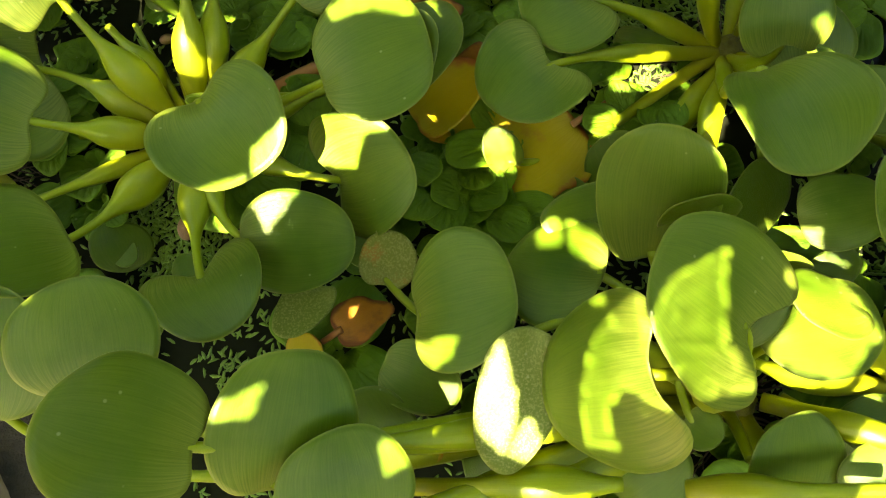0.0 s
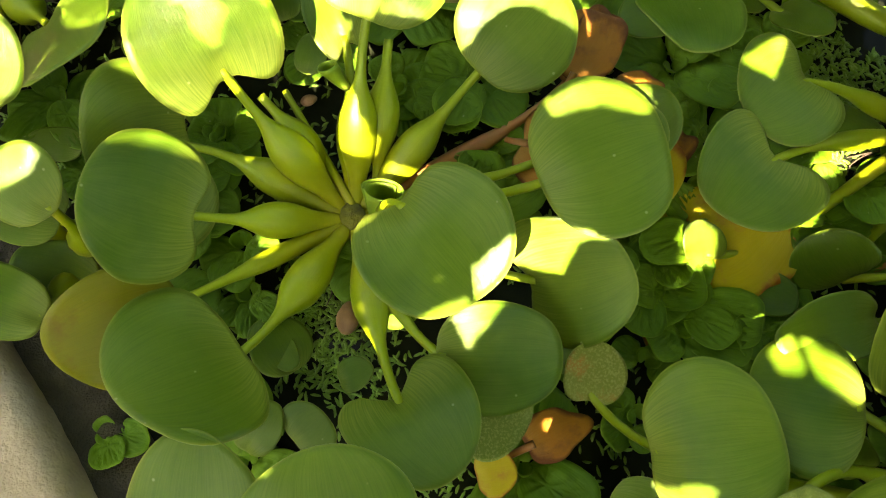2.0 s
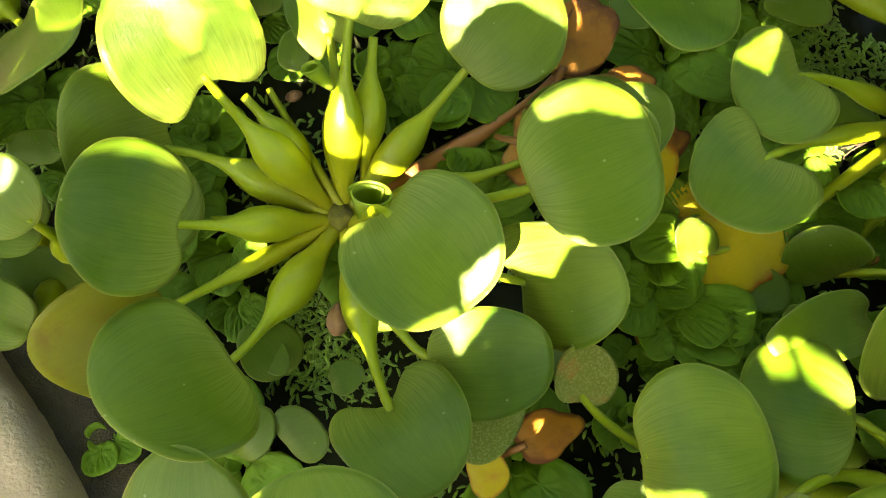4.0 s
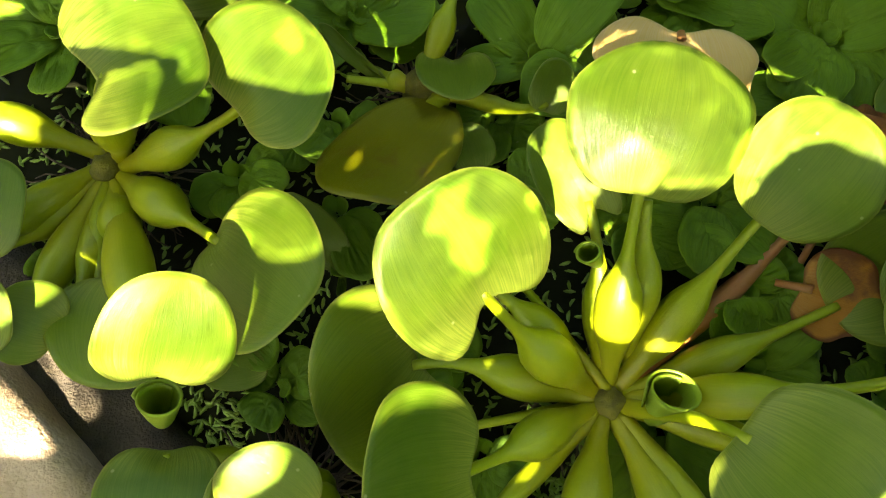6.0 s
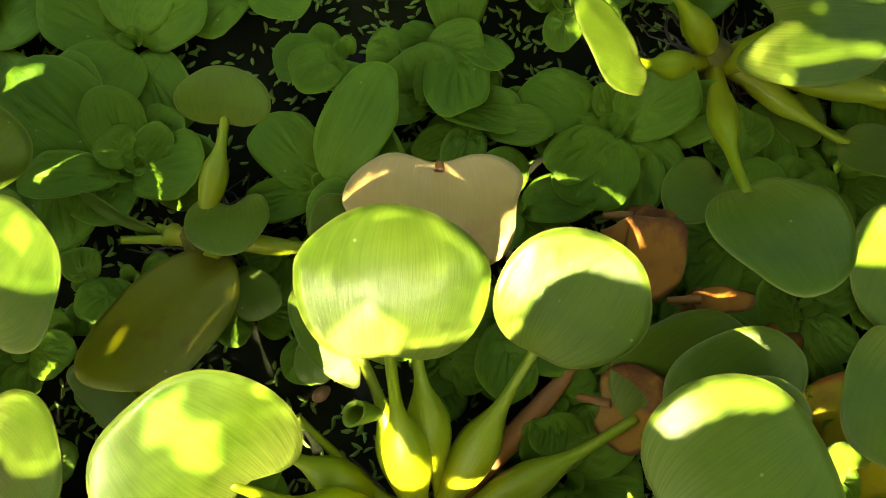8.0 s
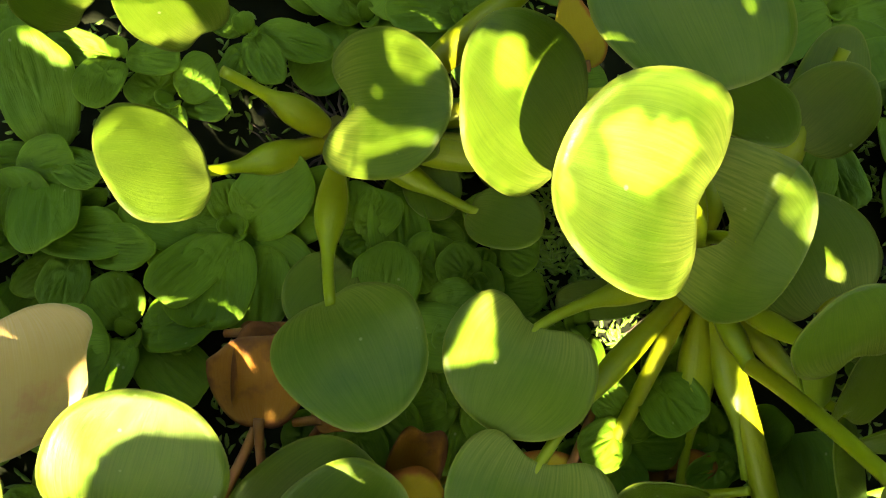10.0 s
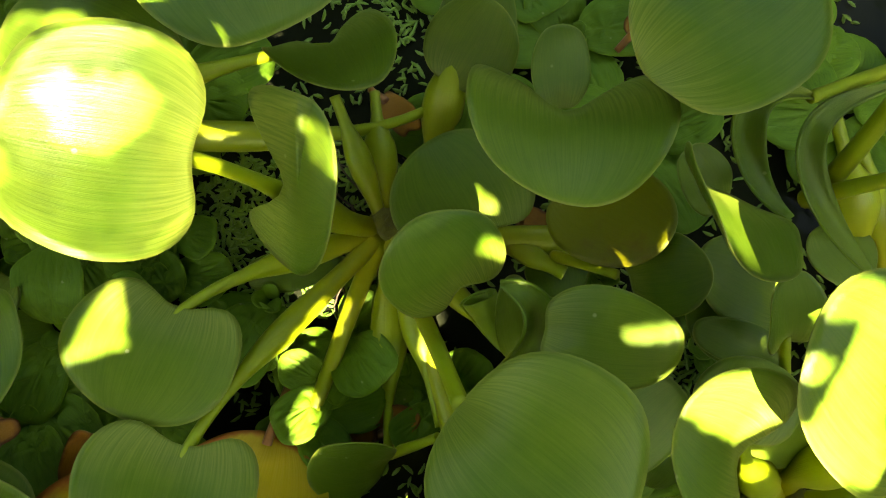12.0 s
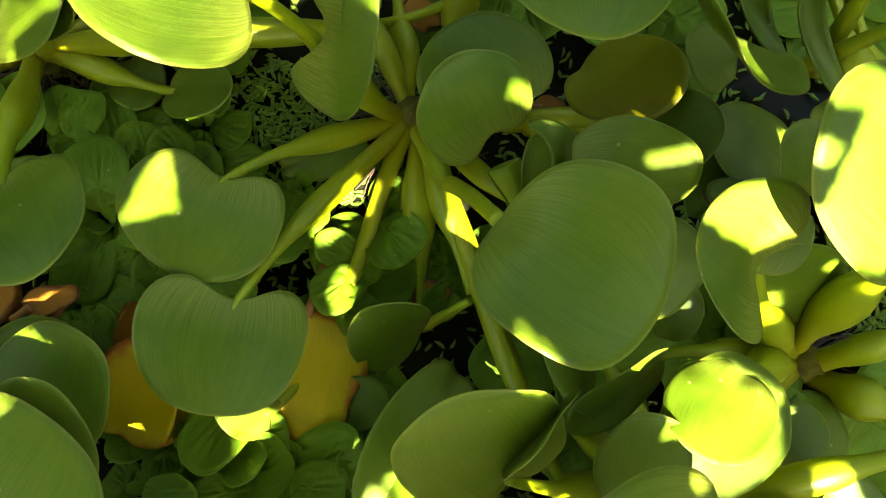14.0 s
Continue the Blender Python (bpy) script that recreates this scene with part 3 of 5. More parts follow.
hyacinth_leaf(plant_f, (0.3194, 0.2474, 0.1267), 152, 29, 2, 0.0504, 0.0646, cup=1, arch=14, c=0.30, lobe=0.50, bulb=0.0090)
hyacinth_leaf(plant_f, (0.2776, 0.2318, 0.1405), -176, -61, -7, 0.0581, 0.0658, cup=-22, arch=9, c=0.33, lobe=0.28, bulb=0.0090)
hyacinth_leaf(plant_f, (0.2456, 0.2561, 0.0940), -105, -23, -8, 0.0617, 0.0346, cup=3, arch=6, c=0.42, lobe=0.02, bulb=0.0060, mat="speck", label="speckled greyish leaf blade")
hyacinth_leaf(plant_f, (0.3431, 0.2489, 0.0711), 13, 3, -4, 0.0500, 0.0429, cup=-1, arch=12, c=0.61, lobe=0.00, bulb=0.0080)
hyacinth_leaf(plant_f, (0.3571, 0.1859, 0.0453), 94, 32, 6, 0.0412, 0.0448, cup=-4, arch=10, c=0.40, lobe=0.02, bulb=0.0070)
hyacinth_leaf(plant_a, (0.1474, 0.2929, 0.0300), -127, 9, 1, 0.0329, 0.0245, cup=3, arch=4, c=0.42, lobe=0.2, bulb=-1.0000, mat="speck", label="speckled greyish leaf blade")
hyacinth_leaf(plant_f, (0.1793, 0.2898, 0.0350), 77, 15, 6, 0.0274, 0.0287, cup=10, arch=12, c=0.42, lobe=0.1, bulb=0.0040, mat="speckdead", label="speckled browning leaf blade")
fallen_leaf((0.1524, 0.2702, 0.0180), 25, 8, 1, 0.0296, 0.0241, cup=10, arch=10, c=0.42, lobe=0.05, mat="dead", label="curled orange-brown dead leaf lying on the plants")
hyacinth_leaf(plant_e, (0.3415, 0.3547, 0.1183), -76, 8, -3, 0.0533, 0.0582, cup=25, arch=46, c=0.50, lobe=0.00, bulb=-1.0000)
hyacinth_leaf(plant_e, (0.3656, 0.3788, 0.0897), 101, 42, -19, 0.0319, 0.0393, cup=-6, arch=17, c=0.37, lobe=0.28, bulb=0.0045)
hyacinth_leaf(plant_e, (0.3763, 0.3470, 0.0400), 71, 50, -21, 0.0417, 0.0168, cup=35, arch=10, c=0.42, lobe=0.04, bulb=0.0050)
hyacinth_leaf(plant_e, (0.3928, 0.3910, 0.0501), 85, -0, 0, 0.0405, 0.0563, cup=-5, arch=10, c=0.48, lobe=0.20, bulb=0.0045)
hyacinth_leaf(plant_e, (0.4264, 0.4056, 0.0994), -136, 27, 7, 0.0422, 0.0651, cup=31, arch=31, c=0.27, lobe=0.68, bulb=-1.0000)
hyacinth_leaf(plant_e, (0.4424, 0.4108, 0.0573), 62, 30, 6, 0.0309, 0.0233, cup=10, arch=8, c=0.44, lobe=0.05, bulb=-1.0000)
hyacinth_leaf(plant_e, (0.4398, 0.3960, 0.1253), -5, 3, -2, 0.0590, 0.0546, cup=1, arch=14, c=0.45, lobe=0.00, bulb=-1.0000)
hyacinth_leaf(plant_e, (0.3253, 0.4432, 0.1353), 142, 22, -12, 0.0442, 0.0562, cup=31, arch=35, c=0.45, lobe=0.11, bulb=0.0060)
hyacinth_leaf(plant_e, (0.3392, 0.4320, 0.1107), -70, 28, 45, 0.0211, 0.0545, cup=-13, arch=8, c=0.20, lobe=2.10, bulb=0.0060)
hyacinth_leaf(plant_e, (0.4258, 0.3874, 0.0483), -81, 41, 12, 0.0502, 0.0397, cup=5, arch=8, c=0.44, lobe=0.02, bulb=-1.0000, mat="olive", label="ageing bronze-green leaf blade")
hyacinth_leaf(plant_e, (0.4213, 0.3470, 0.0558), -37, 55, 17, 0.0336, 0.0311, cup=-3, arch=11, c=0.43, lobe=0.00, bulb=-1.0000)
hyacinth_leaf(plant_e, (0.3762, 0.3550, 0.1004), -48, 19, 9, 0.0389, 0.0299, cup=6, arch=8, c=0.44, lobe=0.06, bulb=-1.0000)
hyacinth_leaf(plant_h, (0.4427, 0.3589, 0.1051), -133, 40, -30, 0.0414, 0.0517, cup=46, arch=8, c=0.38, lobe=0.00, bulb=-1.0000)
hyacinth_leaf(plant_h, (0.4533, 0.2916, 0.0580), 80, 43, -7, 0.0351, 0.0249, cup=30, arch=15, c=0.42, lobe=0.05, bulb=0.0060)
hyacinth_leaf(plant_h, (0.4082, 0.2866, 0.0820), 52, 20, -17, 0.0289, 0.0328, cup=-4, arch=15, c=.5, lobe=0.05, bulb=0.0080)
hyacinth_leaf(plant_h, (0.3970, 0.2932, 0.1092), 116, 24, -1, 0.0279, 0.0516, cup=30, arch=12, c=0.20, lobe=0.43, bulb=-1.0000)
hyacinth_leaf(plant_h, (0.4381, 0.2709, 0.1237), 109, 25, -5, 0.0619, 0.0558, cup=-6, arch=26, c=0.37, lobe=0.05, bulb=0.0090)
hyacinth_leaf(plant_h, (0.4120, 0.2741, 0.0567), -12, 29, 59, 0.0337, 0.0677, cup=-6, arch=14, c=0.42, lobe=0.02, bulb=0.0070)
hyacinth_leaf(plant_h, (0.3858, 0.2643, 0.0744), -178, 28, 24, 0.0447, 0.0354, cup=-7, arch=21, c=0.49, lobe=0.00, bulb=0.0080)
hyacinth_leaf(plant_h, (0.3732, 0.2814, 0.0591), 171, 14, -37, 0.0497, 0.0197, cup=19, arch=18, c=0.43, lobe=0.03, bulb=0.0070)
hyacinth_leaf(plant_e, (0.3119, 0.3430, 0.0210), 134, 21, -48, 0.0313, 0.0409, cup=16, arch=13, c=0.40, lobe=0.00, bulb=-1.0000)
hyacinth_leaf(plant_h, (0.3270, 0.2524, 0.0700), 55, 33, -9, 0.0402, 0.0314, cup=-4, arch=10, c=0.42, lobe=0.02, bulb=0.0080)
hyacinth_leaf(plant_e, (0.2891, 0.4341, 0.0554), -147, 7, -6, 0.0406, 0.0570, cup=20, arch=31, c=0.41, lobe=0.22, bulb=0.0055, at=.35)
hyacinth_leaf(plant_e, (0.2661, 0.3937, 0.0616), -138, 2, 1, 0.0399, 0.0601, cup=34, arch=22, c=0.36, lobe=0.26, bulb=0.0050, at=.45)
fallen_leaf((0.2836, 0.3808, 0.0200), -145, -7, 0, 0.0515, 0.0616, cup=4, arch=10, c=0.62, lobe=0.0, mat="yellow", ragged=0.05, stump=1.6, label="yellow decaying leaf with browned edges on the water")
hyacinth_leaf(plant_d, (0.3876, 0.4858, 0.0558), -105, 45, -3, 0.0542, 0.0469, cup=12, arch=19, c=0.21, lobe=0.49, bulb=0.0056)
hyacinth_leaf(plant_d, (0.3780, 0.5297, 0.1027), -104, 9, -4, 0.0652, 0.0645, cup=-4, arch=14, c=0.46, lobe=0.03, bulb=0.0064)
hyacinth_leaf(plant_d, (0.3251, 0.4808, 0.0690), 120, 38, 7, 0.0570, 0.0617, cup=1, arch=24, c=0.53, lobe=0.00, bulb=0.0064)
hyacinth_leaf(plant_d, (0.4290, 0.4428, 0.0350), 51, 18, 3, 0.0489, 0.0334, cup=4, arch=8, c=0.42, lobe=0.02, bulb=0.0064)
hyacinth_leaf(plant_d, (0.2124, 0.5365, 0.0592), 157, 40, 21, 0.0392, 0.0497, cup=-5, arch=23, c=0.54, lobe=0.00, bulb=0.0064)
hyacinth_leaf(plant_d, (0.2643, 0.5340, 0.0636), -44, 40, 20, 0.0491, 0.0511, cup=7, arch=11, c=0.33, lobe=0.41, bulb=0.0056)
hyacinth_leaf(plant_d, (0.2659, 0.5238, 0.0580), -52, 36, 21, 0.0371, 0.0173, cup=30, arch=5, c=0.42, lobe=0.25, bulb=-1.0000)
hyacinth_leaf(plant_d, (0.2291, 0.4771, 0.0663), -90, 27, -5, 0.0512, 0.0494, cup=-3, arch=17, c=0.42, lobe=0.00, bulb=0.0064)
hyacinth_leaf(plant_d, (0.2929, 0.4873, 0.0288), -54, 26, -9, 0.0333, 0.0273, cup=2, arch=3, c=0.51, lobe=0.00, bulb=0.0056)
fallen_leaf((0.1242, 0.5220, 0.0584), -107, 2, -11, 0.0439, 0.0671, cup=1, arch=11, c=0.39, lobe=0.18, mat="tan", stump=0.25, label="dry tan leaf resting on water lettuce")
fallen_leaf((0.1831, 0.4484, 0.0300), 60, 19, 0, 0.0368, 0.0355, cup=8, arch=14, c=0.66, lobe=0.0, mat="dead", ragged=0.02, stump=3.0, label="curled orange-brown dead leaf lying on the plants")
fallen_leaf((0.2181, 0.3974, 0.0200), 50, 21, 8, 0.0338, 0.0227, cup=25, arch=15, c=0.42, lobe=0.02, mat="dead", label="curled orange-brown dead leaf lying on the plants")
hyacinth_leaf(plant_c, (0.0281, 0.5208, 0.0318), -138, 29, 17, 0.0726, 0.0496, cup=-10, arch=-4, c=0.68, lobe=0.00, bulb=0.0060, mat="olive", label="ageing bronze-green leaf blade")
hyacinth_leaf(plant_c, (0.0048, 0.5361, 0.0260), 135, 31, -49, 0.0371, 0.0074, cup=10, arch=10, c=0.42, lobe=0.1, bulb=0.0050)
hyacinth_leaf(plant_c, (0.0360, 0.5410, 0.0300), -95, 31, -7, 0.0293, 0.0343, cup=5, arch=8, c=0.42, lobe=0.3, bulb=0.0040)
hyacinth_leaf(plant_c, (0.0445, 0.5717, 0.0350), 61, 48, 17, 0.0268, 0.0387, cup=-3, arch=10, c=0.42, lobe=0.05, bulb=0.0060)
hyacinth_leaf(plant_c, (0.0709, 0.5096, 0.0260), 63, 23, 10, 0.0235, 0.0198, cup=3, arch=6, c=0.42, lobe=0.05, bulb=0.0040)
hyacinth_leaf(plant_a, (0.1939, 0.3867, 0.0150), 24, 31, 5, 0.0484, 0.0387, cup=20, arch=10, c=0.42, lobe=0.02, bulb=-1.0000, mat="yellow", label="yellow decaying leaf blade")
hyacinth_leaf(plant_e, (0.2460, 0.3548, 0.0200), 122, 38, -17, 0.0246, 0.0207, cup=20, arch=10, c=0.42, lobe=0.1, bulb=0.0030)
hyacinth_leaf(plant_f, (0.2854, 0.2981, 0.0200), 88, 7, -0, 0.0326, 0.0174, cup=3, arch=4, c=0.42, lobe=0.02, bulb=-1.0000)
hyacinth_leaf(plant_e, (0.3103, 0.4379, 0.0100), -27, 7, 11, 0.0400, 0.0175, cup=-8, arch=8, c=0.42, lobe=0.02, bulb=-1.0000)
hyacinth_leaf(plant_q, (-0.0502, 0.3742, 0.0600), 162, 31, -4, 0.0347, 0.0332, cup=-4, arch=10, c=0.42, lobe=0.05, bulb=0.0080)
hyacinth_leaf(plant_q, (-0.0504, 0.3503, 0.0250), 161, 7, 2, 0.0424, 0.0340, cup=3, arch=5, c=0.42, lobe=0.02, bulb=-1.0000)
hyacinth_leaf(plant_a, (0.1783, 0.3972, 0.0500), 25, 23, 9, 0.0515, 0.0426, cup=-4, arch=8, c=0.42, lobe=0.02, bulb=-1.0000)
hyacinth_leaf(plant_a, (0.1753, 0.3778, 0.0600), 41, 30, 2, 0.0501, 0.0384, cup=-4, arch=8, c=0.42, lobe=0.02, bulb=-1.0000)
hyacinth_leaf(plant_a, (0.0327, 0.3257, 0.0150), -55, 14, -16, 0.0211, 0.0149, cup=3, arch=5, c=0.42, lobe=0.02, bulb=-1.0000)
hyacinth_leaf(plant_e, (0.4614, 0.3085, 0.0400), -179, 0, 0, 0.0283, 0.0364, cup=3, arch=5, c=0.42, lobe=0.02, bulb=0.0060)
hyacinth_leaf(plant_h, (0.3987, 0.1990, 0.0200), 43, 3, 0, 0.0345, 0.0314, cup=3, arch=5, c=0.42, lobe=0.02, bulb=-1.0000)
hyacinth_leaf(plant_f, (0.1809, 0.2501, 0.0550), -26, 7, 14, 0.0389, 0.0320, cup=6, arch=10, c=0.42, lobe=0.02, bulb=-1.0000)
hyacinth_leaf(plant_f, (0.1968, 0.2064, 0.0400), 86, 30, 0, 0.0199, 0.0209, cup=40, arch=15, c=0.42, lobe=0.05, bulb=-1.0000, mat="yellow", label="yellow decaying leaf blade")
hyacinth_leaf(plant_f, (0.3138, 0.3228, 0.0400), -169, 19, -11, 0.0619, 0.0305, cup=-3, arch=8, c=0.42, lobe=0.05, bulb=-1.0000)
hyacinth_leaf(plant_a, (0.0438, 0.3084, 0.0172), 119, 3, 32, 0.0299, 0.0323, cup=3, arch=5, c=0.42, lobe=0.02, bulb=-1.0000)
hyacinth_leaf(plant_a, (0.0221, 0.2720, 0.0200), 54, 13, 10, 0.0275, 0.0207, cup=3, arch=5, c=0.42, lobe=0.02, bulb=-1.0000)
hyacinth_leaf(plant_a, (0.0448, 0.2760, 0.0200), 37, 11, 10, 0.0201, 0.0303, cup=3, arch=5, c=0.42, lobe=0.02, bulb=-1.0000)
hyacinth_leaf(plant_a, (0.1285, 0.2579, 0.0200), 13, 6, -1, 0.0186, 0.0221, cup=3, arch=5, c=0.42, lobe=0.05, bulb=-1.0000, mat="yellow", label="yellow decaying leaf blade")
hyacinth_leaf(plant_f, (0.1859, 0.2032, 0.0400), 113, 28, -6, 0.0425, 0.0354, cup=3, arch=5, c=0.42, lobe=0.02, bulb=-1.0000)
hyacinth_leaf(plant_f, (0.2288, 0.1860, 0.0300), 99, 16, -0, 0.0531, 0.0220, cup=3, arch=5, c=0.42, lobe=0.02, bulb=-1.0000)
hyacinth_leaf(plant_f, (0.2859, 0.1857, 0.0300), 37, 23, 16, 0.0382, 0.0319, cup=3, arch=5, c=0.42, lobe=0.02, bulb=-1.0000)
hyacinth_leaf(plant_e, (0.3132, 0.2214, 0.0500), -40, 20, 7, 0.0175, 0.0196, cup=15, arch=10, c=0.42, lobe=0.02, bulb=0.0050)
hyacinth_leaf(plant_f, (0.3441, 0.2499, 0.0600), 38, 12, 3, 0.0280, 0.0183, cup=8, arch=8, c=0.42, lobe=0.02, bulb=-1.0000)
hyacinth_leaf(plant_f, (0.3894, 0.2108, 0.0300), 31, 12, 4, 0.0279, 0.0245, cup=3, arch=8, c=0.42, lobe=0.02, bulb=-1.0000)
hyacinth_leaf(plant_f, (0.3788, 0.1847, 0.0500), 51, 19, -0, 0.0309, 0.0264, cup=3, arch=8, c=0.42, lobe=0.02, bulb=-1.0000)
hyacinth_leaf(plant_e, (0.4197, 0.4475, 0.0400), 21, 34, 7, 0.0361, 0.0370, cup=-3, arch=8, c=0.42, lobe=0.02, bulb=-1.0000)
hyacinth_leaf(plant_f, (0.3830, 0.2813, 0.0400), 34, 25, 7, 0.0240, 0.0193, cup=3, arch=8, c=0.42, lobe=0.02, bulb=-1.0000)
hyacinth_leaf(plant_d, (0.2892, 0.5150, 0.0150), -106, 11, 1, 0.0274, 0.0249, cup=3, arch=5, c=0.42, lobe=0.02, bulb=-1.0000)
hyacinth_leaf(plant_h, (0.4078, 0.2503, 0.0300), 67, 20, -11, 0.0147, 0.0156, cup=3, arch=5, c=0.42, lobe=0.02, bulb=-1.0000)
hyacinth_leaf(plant_a, (0.0496, 0.4564, 0.0300), 72, 11, 8, 0.0216, 0.0163, cup=3, arch=5, c=0.42, lobe=0.02, bulb=-1.0000)
hyacinth_leaf(plant_c, (0.0373, 0.4897, 0.0250), 99, 14, -2, 0.0210, 0.0211, cup=3, arch=5, c=0.42, lobe=0.02, bulb=-1.0000)
hyacinth_leaf(plant_c, (-0.0271, 0.4615, 0.0150), 121, 10, -10, 0.0402, 0.0199, cup=3, arch=5, c=0.42, lobe=0.02, bulb=-1.0000)
hyacinth_leaf(plant_q, (-0.0645, 0.4256, 0.0200), 179, 8, -7, 0.0274, 0.0183, cup=3, arch=5, c=0.42, lobe=0.02, bulb=-1.0000)
hyacinth_leaf(plant_d, (0.2305, 0.5898, 0.0450), 133, 71, -52, 0.0424, 0.0374, cup=-4, arch=12, c=0.42, lobe=0.05, bulb=-1.0000)
hyacinth_leaf(plant_d, (0.1954, 0.6192, 0.0450), 162, 69, -52, 0.0323, 0.0289, cup=-4, arch=12, c=0.42, lobe=0.05, bulb=-1.0000)
hyacinth_leaf(plant_d, (0.2401, 0.4897, 0.0250), -160, 9, -1, 0.0316, 0.0279, cup=3, arch=5, c=0.42, lobe=0.02, bulb=-1.0000)
hyacinth_leaf(plant_a, (0.1824, 0.3203, 0.0150), -152, 11, 3, 0.0270, 0.0209, cup=3, arch=5, c=0.42, lobe=0.02, bulb=-1.0000)
hyacinth_leaf(plant_h, (0.4556, 0.2825, 0.0450), 123, 7, -2, 0.0419, 0.0182, cup=3, arch=6, c=0.42, lobe=0.02, bulb=-1.0000)
hyacinth_leaf(plant_e, (0.4167, 0.3707, 0.0200), -120, 14, 1, 0.0206, 0.0264, cup=3, arch=6, c=0.42, lobe=0.02, bulb=-1.0000)
hyacinth_leaf(plant_f, (0.3721, 0.3076, 0.0600), 4, 15, 7, 0.0377, 0.0361, cup=-4, arch=8, c=0.42, lobe=0.02, bulb=-1.0000)
hyacinth_leaf(plant_f, (0.2991, 0.2538, 0.0300), 132, 36, -25, 0.0338, 0.0184, cup=10, arch=8, c=0.42, lobe=0.02, bulb=-1.0000)
hyacinth_leaf(plant_g, (-0.0787, 0.3355, 0.0300), 104, 35, -9, 0.0174, 0.0172, cup=3, arch=8, c=0.42, lobe=0.02, bulb=-1.0000)
hyacinth_leaf(plant_a, (0.0647, 0.3033, 0.0150), 22, 22, -3, 0.0191, 0.0165, cup=3, arch=5, c=0.42, lobe=0.02, bulb=-1.0000)
hyacinth_leaf(plant_e, (0.2660, 0.3432, 0.0150), -28, 12, 0, 0.0236, 0.0225, cup=3, arch=5, c=0.42, lobe=0.02, bulb=-1.0000)
hyacinth_leaf(plant_g, (-0.0651, 0.3338, 0.0400), 156, 17, -2, 0.0503, 0.0333, cup=-4, arch=10, c=0.42, lobe=0.05, bulb=0.0080)
hyacinth_leaf(plant_h, (0.4804, 0.3428, 0.0320), 94, 25, 0, 0.0311, 0.0239, cup=8, arch=8, c=0.42, lobe=0.02, bulb=-1.0000)
hyacinth_leaf(plant_h, (0.4755, 0.2955, 0.0350), 123, 22, 0, 0.0531, 0.0352, cup=8, arch=8, c=0.42, lobe=0.02, bulb=-1.0000)
hyacinth_leaf(plant_h, (0.5111, 0.3119, 0.0300), -96, 8, 0, 0.0283, 0.0286, cup=8, arch=8, c=0.42, lobe=0.02, bulb=-1.0000)
fallen_leaf((0.3156, 0.3544, 0.0100), -6, 26, -1, 0.0180, 0.0189, cup=20, arch=15, c=0.42, lobe=0.02, mat="dead", label="curled orange-brown dead leaf lying on the plants")
fallen_leaf((0.3033, 0.3614, 0.0080), -21, 15, 12, 0.0151, 0.0116, cup=15, arch=15, c=0.42, lobe=0.02, mat="dead", label="curled orange-brown dead leaf lying on the plants")
fallen_leaf((0.4019, 0.4688, 0.0100), -87, 18, 19, 0.0259, 0.0130, cup=15, arch=15, c=0.42, lobe=0.02, mat="dead", label="curled orange-brown dead leaf lying on the plants")
fallen_leaf((0.2030, 0.4419, 0.0400), -19, 20, 20, 0.0237, 0.0110, cup=25, arch=15, c=0.42, lobe=0.02, mat="dead", label="curled orange-brown dead leaf lying on the plants")
fallen_leaf((0.4165, 0.3917, 0.0100), -59, 21, 22, 0.0167, 0.0122, cup=15, arch=15, c=0.42, lobe=0.02, mat="dead", label="curled orange-brown dead leaf lying on the plants")
fallen_leaf((0.5050, 0.4249, 0.0200), 7, 26, 5, 0.0137, 0.0144, cup=15, arch=15, c=0.42, lobe=0.02, mat="dead", label="curled orange-brown dead leaf lying on the plants")
fallen_leaf((0.2151, 0.3709, 0.0120), -27, 23, 11, 0.0202, 0.0175, cup=15, arch=15, c=0.42, lobe=0.02, mat="yellow", label="yellow decaying leaf with browned edges on the water")
fallen_leaf((0.2143, 0.3310, 0.0100), -82, 13, -0, 0.0179, 0.0088, cup=25, arch=15, c=0.42, lobe=0.02, mat="dead", label="curled orange-brown dead leaf lying on the plants")
fallen_leaf((0.1925, 0.4840, 0.0300), -27, 16, 22, 0.0212, 0.0094, cup=15, arch=15, c=0.42, lobe=0.02, mat="dead", label="curled orange-brown dead leaf lying on the plants")
fallen_leaf((0.2036, 0.4384, 0.0300), 21, 18, 17, 0.0130, 0.0111, cup=15, arch=15, c=0.42, lobe=0.02, mat="dead", label="curled orange-brown dead leaf lying on the plants")
fallen_leaf((0.1330, 0.5347, 0.0140), -35, 17, 28, 0.0135, 0.0095, cup=15, arch=15, c=0.42, lobe=0.02, mat="tan", label="dry tan leaf resting on water lettuce")
fallen_leaf((0.3692, 0.5182, 0.0200), 84, 31, -22, 0.0314, 0.0216, cup=5, arch=15, c=0.42, lobe=0.02, mat="yellow", label="yellow decaying leaf with browned edges on the water")
fallen_leaf((0.3237, 0.3874, 0.0080), -10, 19, 5, 0.0120, 0.0081, cup=25, arch=15, c=0.42, lobe=0.02, mat="dead", label="curled orange-brown dead leaf lying on the plants")

fallen_leaf((0.2379, 0.4022, 0.0160), -165, -5, 0, 0.0449, 0.0478, cup=4, arch=10, c=0.5, lobe=0.0, mat="yellow", ragged=0.03, stump=0.25, label="yellow decaying leaf with browned edges on the water")

